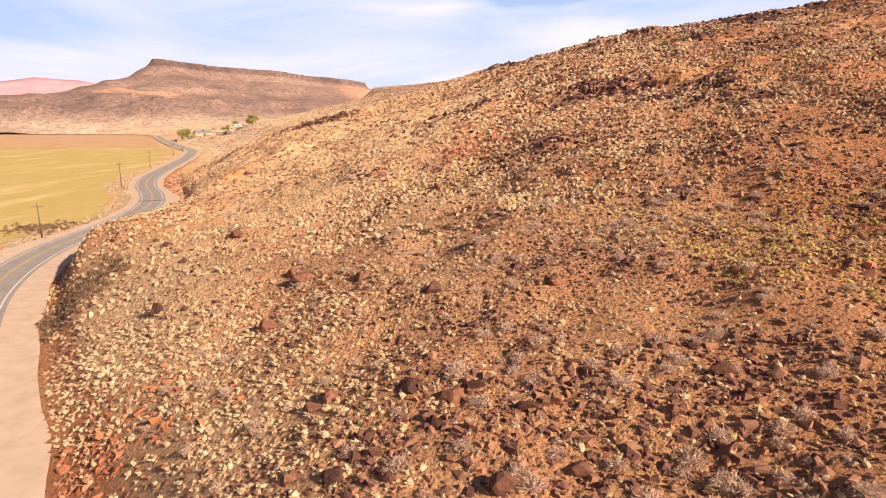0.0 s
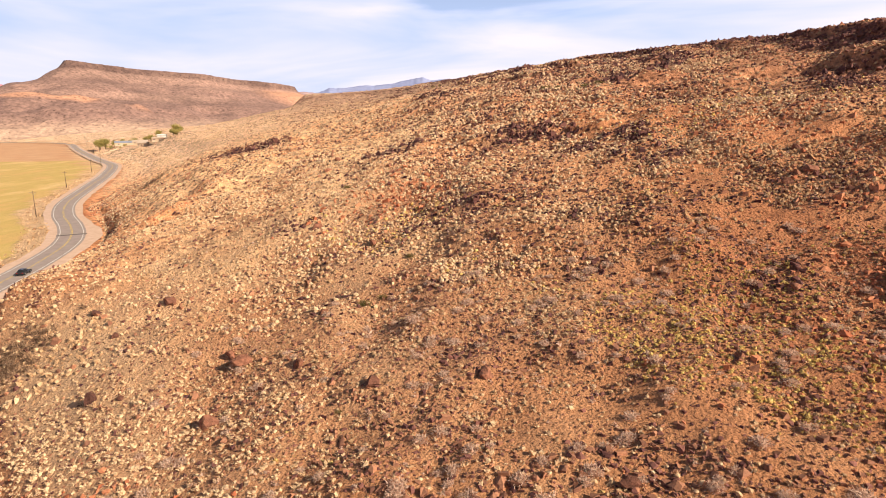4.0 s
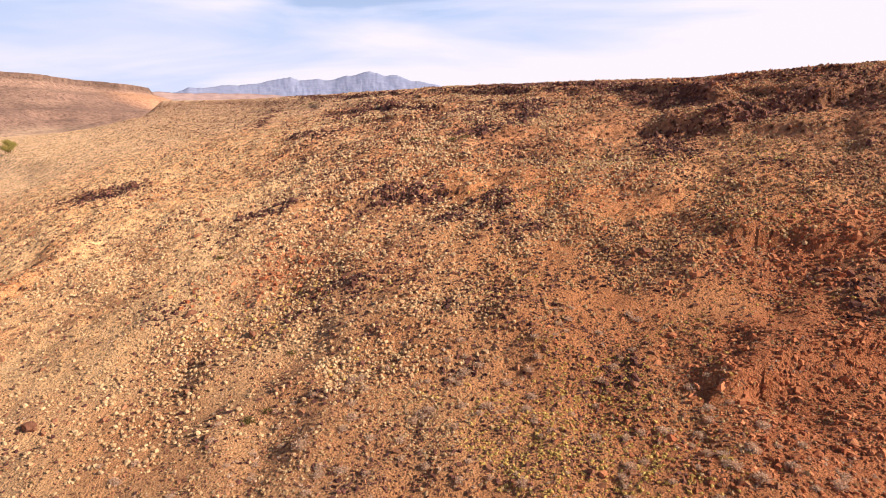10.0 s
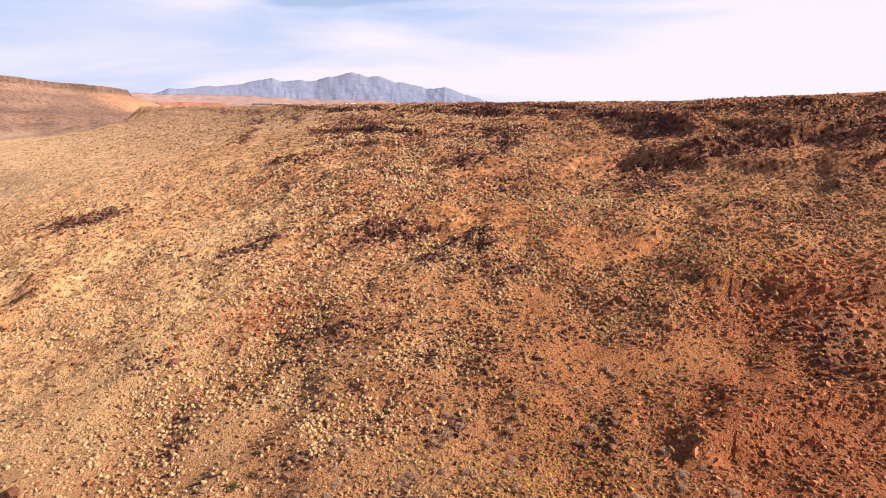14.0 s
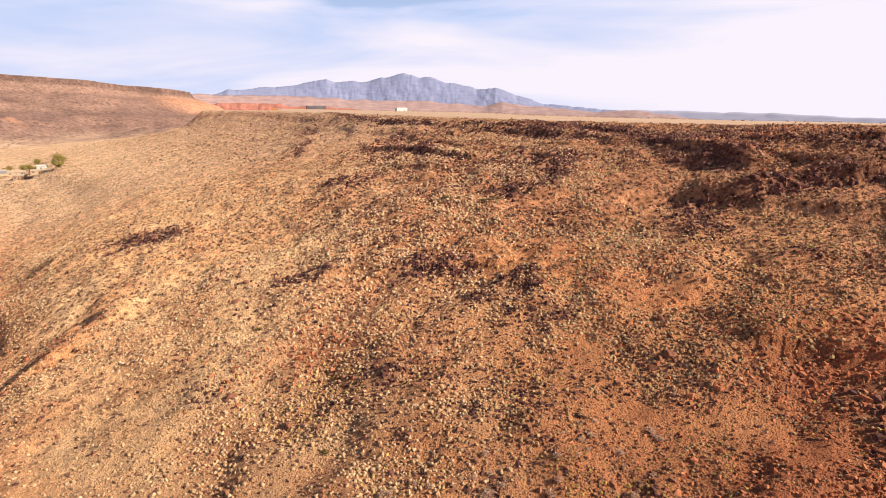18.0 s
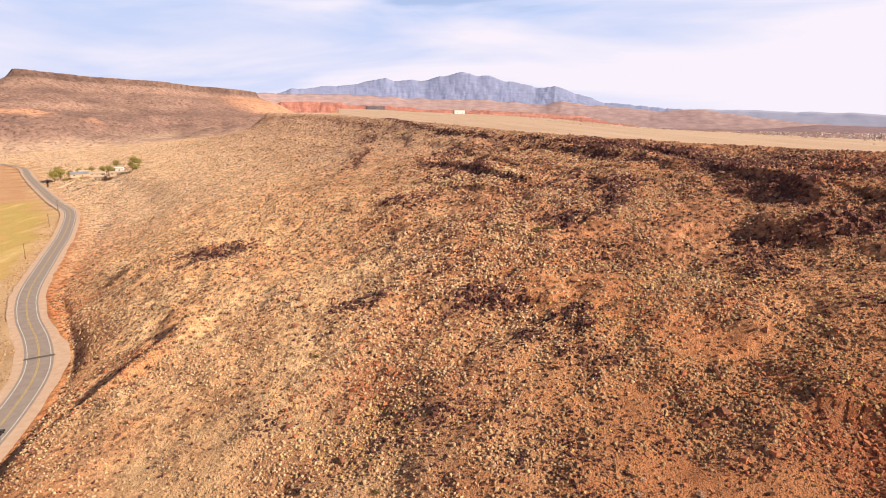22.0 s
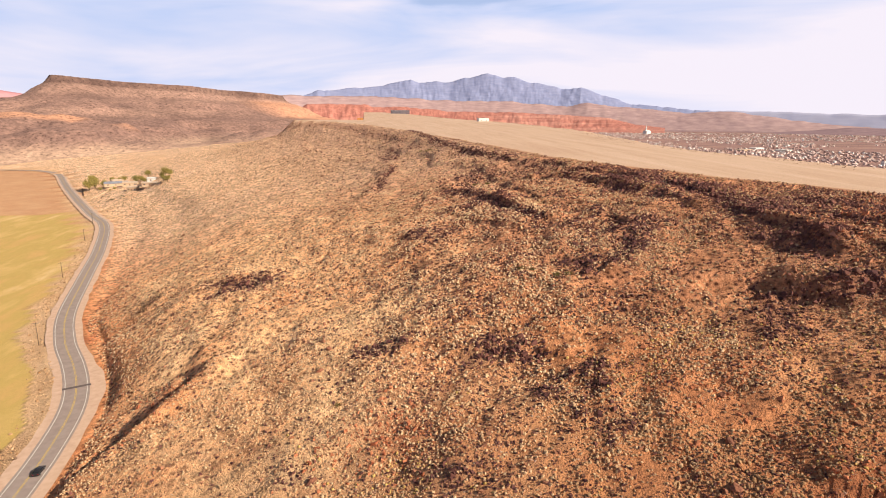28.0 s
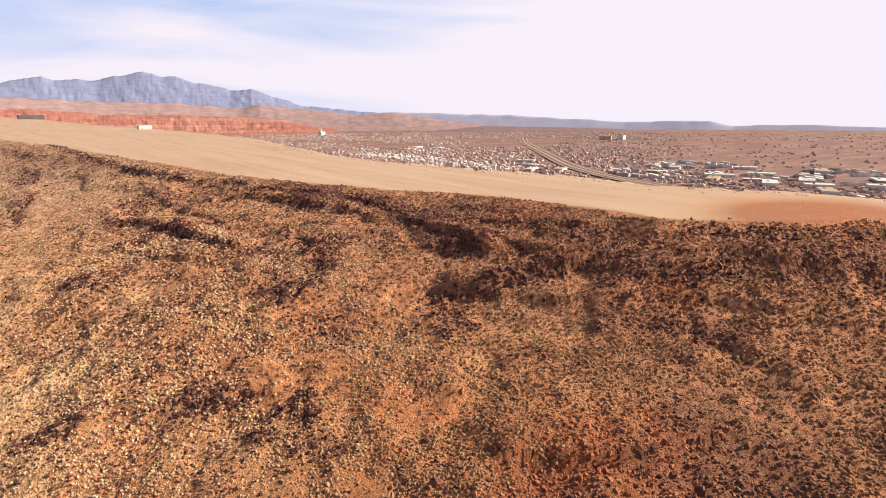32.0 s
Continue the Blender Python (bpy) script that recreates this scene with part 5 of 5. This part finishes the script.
def gable(l, w, z, rise, over=0.5):
    """A pitched roof with eaves and thickness."""
    bm = bmesh.new()
    a, b = l / 2 + over, w / 2 + over
    pts = []
    for dz in (0, 0.22):
        pts.append([bm.verts.new(p) for p in ((-a, -b, z + dz), (a, -b, z + dz), (a, 0, z + rise + dz), (-a, 0, z + rise + dz), (a, b, z + dz), (-a, b, z + dz))])
    lo, hi = pts
    for s, q in ((hi, 1), (lo, -1)):
        for f in ((0, 1, 2, 3), (3, 2, 4, 5)):
            bm.faces.new([s[i] for i in f][::q])
    for i, j in ((0, 1), (1, 2), (2, 4), (4, 5), (5, 3), (3, 0)):
        bm.faces.new((lo[i], lo[j], hi[j], hi[i]))
    bmesh.ops.recalc_face_normals(bm, faces=bm.faces[:])
    return bm


def house(l, w, h, wall, roof, rise, label, x, y, turn, category="house", group="", windows=3):
    root = new(category.replace(" ", "_"))
    body = part("wall", block(l, w, h + 1.2, 0, 0, -1.2), wall, root)
    if rise > 0:
        part("roof", gable(l, w, h, rise), roof, root)
    else:
        top = part("roof", block(l + 0.5, w + 0.5, 0.3, 0, 0, h), roof, root)
        part("rooftop_unit", block(l * 0.06 + 0.8, w * 0.08 + 0.8, 0.9, l * 0.2, w * 0.1, h + 0.3), GREY_ROOF, top, "grey rooftop unit")
    for s in (-1, 1):
        for i in range(windows):
            u = (i + 0.5) / windows - 0.5
            if s == -1 and i == windows // 2:
                part("door", block(1.1, 0.08, 2.1, u * l, s * (w / 2 + 0.03), 0), DOOR_WOOD, root, "brown door")
            else:
                win = part("window", block(min(1.8, l / windows * 0.5), 0.06, 1.2, u * l, s * (w / 2 + 0.02), 0.9), DARK_GLASS, root, "dark window pane")
                part("sill", block(min(2.0, l / windows * 0.56), 0.16, 0.08, u * l, s * (w / 2 + 0.05), 0.81), WHITE_WALL, win)
    root.matrix_basis = pose(x, y, float(height(x, y)) + 0.3, 0, 0, turn)
    return tagged(root, label, category, group)


house(26, 12, 3.0, STUCCO, GREY_ROOF, 2.2, "long ranch barn with a blue-grey pitched roof", -317, 795, 20, "barn")
house(17, 11, 3.0, STUCCO, TAN_ROOF, 1.8, "tan stucco ranch house with a pitched roof", -293, 778, 12, "house")
house(11, 9, 3.6, STUCCO, TAN_ROOF, 1.6, "low tan ranch house among trees", -272, 730, -8, "house")
house(16, 9, 2.9, STUCCO, TAN_ROOF, 1.3, "pale stucco cottage beside the ranch drive", -250, 722, 6, "house")
house(9, 7, 3.4, WHITE_WALL, WHITE_ROOF, 1.2, "small white outbuilding beside the ranch", -258, 752, 0, "shed", windows=1)
house(12, 8, 3.4, STUCCO, TAN_ROOF, 1.4, "small tan shed behind the ranch house", -330, 830, 40, "shed", windows=1)


def low_wall(name, a, b, h, material, label):
    d = math.hypot(b[0] - a[0], b[1] - a[1])
    n = max(2, int(d / 8))
    bm = bmesh.new()
    rows = []
    for i in range(n + 1):
        x, y = a[0] + (b[0] - a[0]) * i / n, a[1] + (b[1] - a[1]) * i / n
        z = float(height(x, y))
        ox, oy = -(b[1] - a[1]) / d * 0.2, (b[0] - a[0]) / d * 0.2
        rows.append([bm.verts.new(p) for p in ((x - ox, y - oy, z - 0.3), (x - ox, y - oy, z + h), (x + ox, y + oy, z + h), (x + ox, y + oy, z - 0.3))])
    for p, q in zip(rows, rows[1:]):
        for i in range(4):
            bm.faces.new((p[i], p[(i + 1) % 4], q[(i + 1) % 4], q[i]))
    bm.faces.new(rows[0])
    bm.faces.new(rows[-1][::-1])
    bmesh.ops.recalc_face_normals(bm, faces=bm.faces[:])
    return tagged(part(name, bm, material), label, "wall")


low_wall("garden_wall", (-321, 735), (-311, 781), 0.9, STUCCO, "pale masonry wall along the ranch drive")
low_wall("retaining_wall", (-372, 826), (-338, 752), 1.6, speckled("dark_timber", (0.05, 0.035, 0.03), (0.09, 0.06, 0.05), 1.0), "dark timber retaining wall beside the road")


def tree(seed, tall):
    """A cottonwood: tapered trunk, limbs and a ragged crown of leaf clumps."""
    r = np.random.default_rng(seed)
    trunk = new("tree")
    part("trunk", rod(0.32, 0.16, (0, 0, -0.3), (0, 0, tall * 0.45), 8), BARK, trunk, "brown bark trunk", True)
    tips = []
    for i in range(6):
        a = i * 1.05 + r.uniform(-0.3, 0.3)
        b = (math.cos(a) * tall * 0.24, math.sin(a) * tall * 0.24, tall * r.uniform(0.5, 0.8))
        part("limb", rod(0.11, 0.04, (0, 0, tall * 0.3), b, 6), BARK, trunk, "forked limb", True)
        tips.append(b)
    V = []
    for c in tips + [(0, 0, tall * 0.8), (0, 0, tall * 0.62)]:
        n = 110
        q = np.array(c) + r.normal(size=(n, 3)) * [tall * 0.13, tall * 0.13, tall * 0.11]
        d = unit(r.normal(size=(n, 3))) * 0.5
        e = unit(np.cross(d, r.normal(size=(n, 3)))) * 0.42
        V.append(np.stack([q - d, q + e, q + d], 1).reshape(-1, 3))
    V = np.concatenate(V)
    ob = raw("crown", (V, np.arange(len(V)).reshape(-1, 3), np.repeat(r.uniform(-0.4, 0.4, len(V) // 3), 3)), LEAF, trunk, 0.5)
    ob["label"] = "ragged olive crown of small leaves"
    return trunk


trees = [tree(500 + k, h) for k, h in enumerate((9, 7, 5))]
TREES = [(-345, 800, 1.5), (-354, 806, 1.8), (-337, 808, 1.5), (-349, 792, 1.4), (-338, 838, 1.0), (-330, 842, 1.1), (-322, 836, 0.9), (-288, 800, 0.9), (-296, 806, 0.8), (-279, 802, 1.1), (-272, 768, 0.9), (-246, 752, 1.2), (-240, 748, 1.3),
         (-234, 745, 1.1), (-352, 818, 0.9), (-383, 882, 1.1), (-374, 872, 1.0), (-392, 896, 0.9), (-300, 815, 1.0), (-282, 784, 1.2), (-264, 757, 1.2), (-230, 708, 0.9), (-222, 697, 1.0), (-226, 703, 0.8), (-326, 770, 0.6), (-302, 752, 0.6), (-310, 758, 0.5)]
for k, (x, y, s) in enumerate(TREES):
    ob = trees[k % 3] if k < 3 else copy_thing(trees[k % 3], Matrix())
    ob.matrix_basis = pose(x, y, float(height(x, y)), 0, 0, k * 77) @ Matrix.Diagonal((s, s, s, 1))
    tagged(ob, "bushy olive-green tree beside the ranch houses", "tree", "trees round the ranch")
n = 420
p = np.stack([rng.uniform(-420, -190, n), rng.uniform(640, 1000, n)], -1)
p = p[np.abs(side(p[:, 0], p[:, 1], road_line)) > 10]
p = p[side(p[:, 0], p[:, 1], road_line) > 0]
scatter("desert_scrub", twigs_far, p, rng.uniform(0.7, 2.2, len(p)), np.clip(0.3 + rng.normal(0, 0.2, len(p)), 0, 1), TWIG, "scattered brown scrub on the flats", "brush", 0.05)
n = 900
p = np.stack([rng.uniform(-950, -250, n), rng.uniform(1120, 1420, n)], -1)
scatter("far_scrub", twigs_far, p, rng.uniform(1.2, 3.2, len(p)), np.clip(0.2 + rng.normal(0, 0.2, len(p)), 0, 1), TWIG, "dark scrub dotted over the far flats", "brush", 0.05)


# ---- on the plateau and in the town ----
house(20, 10, 5.5, WHITE_WALL, WHITE_ROOF, 0, "plain white hangar on the flat mesa top", 220, 1085, 8, "hangar", windows=2)
house(34, 14, 7, WHITE_WALL, WHITE_ROOF, 0, "long white building on the mesa top", -60, 1900, 0, "warehouse", windows=4)
house(60, 20, 11, speckled("dark_cladding", (0.10, 0.09, 0.11), (0.18, 0.16, 0.18), 0.1), WHITE_ROOF, 0, "dark industrial building on the mesa top", 120, 1980, 4, "factory", windows=6)
house(12, 6, 4, plain("orange_paint", (0.55, 0.25, 0.08), 0.6), TAN_ROOF, 0, "small orange hut at the mesa rim", -6, 1200, 0, "hut", windows=1)
edge = spline(EAST[2:14], 6.0)
p = offset_line(edge, -1.0) - edge
k = rng.integers(0, len(edge), 1100)
p = edge[k] + p[k] * rng.exponential(7.0, (1100, 1)) + rng.normal(0, 1.5, (1100, 2))
scatter("rim_scrub", twigs_far, p, rng.uniform(0.4, 1.3, len(p)), np.clip(0.3 + rng.normal(0, 0.2, len(p)), 0, 1), BROWN_TWIG, "low brown scrub along the mesa edge", "brush", 0.05)
HIGHWAY = [(2050, 2000), (1668, 1607), (1260, 1140), (1010, 850), (890, 680), (815, 530), (790, 400), (820, 250), (900, 60)]
highway_line = spline(HIGHWAY, 25.0)
HIGHWAY_ASPHALT = speckled("highway_asphalt", (0.16, 0.12, 0.115), (0.22, 0.17, 0.16), 0.05)
tagged(new("highway", strip("highway", highway_line, -17, 17, 1.9, GRAVEL, 3)), "broad highway embankment through the town", "highway", kind="structure")
for a, b in ((-13, -3), (3, 13)):
    child("carriageway", strip("carriageway", highway_line, a, b, 2.05, HIGHWAY_ASPHALT), bpy.data.objects["highway"], "dark asphalt carriageway")

BIG = [(956, 488, 62, 26), (1010, 505, 55, 30), (942, 391, 64, 30), (985, 430, 46, 26), (906, 300, 60, 28), (960, 330, 44, 30), (1050, 380, 70, 32), (1090, 470, 52, 30), (888, 760, 48, 26), (930, 880, 42, 24), (850, 800, 44, 22), (1000, 960, 50, 24),
       (1102, 1596, 60, 40), (1200, 1560, 44, 36), (1180, 1650, 52, 30), (2193, 1630, 60, 30), (2270, 1600, 50, 36), (1020, 260, 64, 30), (1130, 300, 58, 34), (870, 180, 56, 30), (1220, 420, 70, 30), (1000, 620, 44, 26), (1100, 640, 52, 28), (1180, 540, 48, 30)]
for k, (x, y, l, w) in enumerate(BIG):
    house(l * 0.85, w * 0.7, 3.4 + 0.9 * (k % 3) + (14 if x > 2000 else 0), WHITE_WALL if k % 3 else STUCCO, WHITE_ROOF if k % 4 else TAN_ROOF, 0, "large flat-roofed pale commercial building in the town", x, y, 25 + 90 * (k % 2) + rng.uniform(-5, 5), "warehouse", "commercial buildings of the town", 4)
temple = house(40, 26, 16, WHITE_WALL, WHITE_ROOF, 5, "white temple-like building with a small spire", 1601, 3213, 30, "temple", windows=5)
part("tower", rod(6, 5, (-8, 0, 16), (-8, 0, 32), 8), WHITE_WALL, temple, "white round tower")
part("spire", rod(4.5, 0.3, (-8, 0, 32), (-8, 0, 52), 8), WHITE_WALL, temple, "white pointed spire")

n = 52000
az, dist = np.radians(rng.uniform(10, 80, n)), 620 + 3300 * rng.random(n) ** 1.0
x, y = dist * np.sin(az), dist * np.cos(az)
e, hw = side(x, y, east_line), np.abs(side(x, y, highway_line))
built = smooth(-0.5, 0.3, fbm(x, y, 300, 4, 301) + 0.35) * (1 - 0.9 * smooth(52, 62, np.degrees(az)) * smooth(1100, 1500, dist))
ok = (e > 160) & (hw > 30) & (rng.random(n) < built)
x, y = x[ok], y[ok]


def town(name, sel, low, high, wall, label, big):
    """Many small buildings in one mesh: four walls and a low roof each."""
    px, py = x[sel], y[sel]
    m = len(px)
    l, w, h = rng.uniform(4, 8, m) * big, rng.uniform(3.2, 5.5, m) * big, rng.uniform(low, high, m)
    a = np.radians(25 + 90 * rng.integers(0, 2, m) + rng.normal(0, 6, m))
    c, s = np.cos(a), np.sin(a)
    V = []
    for sx, sy, sz in ((-1, -1, 0), (1, -1, 0), (1, 1, 0), (-1, 1, 0), (-1, -1, 1), (1, -1, 1), (1, 1, 1), (-1, 1, 1)):
        dx, dy = sx * l / 2, sy * w / 2
        lean = 1.35 if sy > 0 else 1.0              # a shed roof, higher at the back
        V.append(np.stack([px + dx * c - dy * s, py + dx * s + dy * c, np.where(sz > 0, h * lean, -1.0)], -1))
    V = np.stack(V, 1).reshape(-1, 3)
    F = np.array([(0, 1, 5), (0, 5, 4), (1, 2, 6), (1, 6, 5), (2, 3, 7), (2, 7, 6), (3, 0, 4), (3, 4, 7), (4, 5, 6), (4, 6, 7)])
    F = (F[None] + (np.arange(m) * 8)[:, None, None]).reshape(-1, 3)
    me = bpy.data.meshes.new(name)
    fill(me, V, F)
    me.attributes.new("tone", "FLOAT", "POINT").data.foreach_set("value", np.repeat(rng.random(m), 8).astype(np.float32))
    me.materials.append(wall)
    tagged(new(name, me), label, "houses", kind="stuff")


mixed = rng.random(len(x))
# rows of pale mobile homes below the mesa edge
row = np.stack([rng.uniform(790, 960, 620), rng.uniform(800, 1500, 620)], -1)
row = row[(np.abs(row[:, 0] - 850 - 35 * np.sin(row[:, 1] / 170)) < 55) & (side(row[:, 0], row[:, 1], east_line) > 170) & (np.abs(side(row[:, 0], row[:, 1], highway_line)) > 32)]
x, y, mixed = np.concatenate([x, row[:, 0]]), np.concatenate([y, row[:, 1]]), np.concatenate([mixed, np.full(len(row), 0.6)])
town("town_houses", mixed < 0.3, 2.0, 3.4, toned("town_tan_walls", (0.40, 0.28, 0.25), (0.68, 0.53, 0.47), 0.9, 0.05), "many small tan houses of the desert town", 1.0)
town("town_roofs", (mixed > 0.58) & (mixed < 0.64), 2.0, 3.6, toned("town_white_walls", (0.62, 0.57, 0.53), (0.85, 0.82, 0.79), 0.8, 0.05), "small white houses of the desert town", 1.0)
x_homes, y_homes = x, y
# sheds and workshops between the highway and the mesa
x, y = rng.uniform(800, 1280, 520), rng.uniform(190, 720, 520)
ok = (side(x, y, east_line) > 170) & (np.abs(side(x, y, highway_line)) > 30) & (fbm(x, y, 130, 2, 305) > -0.15)
homes, x, y = (x_homes, y_homes), x[ok], y[ok]
town("town_sheds", np.ones(len(x), bool), 3.0, 5.0, toned("town_shed_walls", (0.42, 0.36, 0.34), (0.88, 0.85, 0.82), 0.7, 0.05), "pale flat sheds and workshops of the town", 2.6)
p = np.stack([homes[0], homes[1]], -1)
p = np.concatenate([p[mixed > 0.7], p[mixed > 0.86] + rng.normal(0, 24, (int((mixed > 0.86).sum()), 2)), np.stack([x, y], -1) + rng.normal(0, 20, (len(x), 2))])
p = p[side(p[:, 0], p[:, 1], east_line) > 170]
scatter("town_trees", twigs_far, p, rng.uniform(1.3, 3.2, len(p)), np.clip(0.25 + rng.normal(0, 0.2, len(p)), 0, 1), toned("bare_town_trees", (0.17, 0.115, 0.095), (0.30, 0.205, 0.175), 0.95, 0.3), "bare winter trees between the town houses", "trees", 0.0)
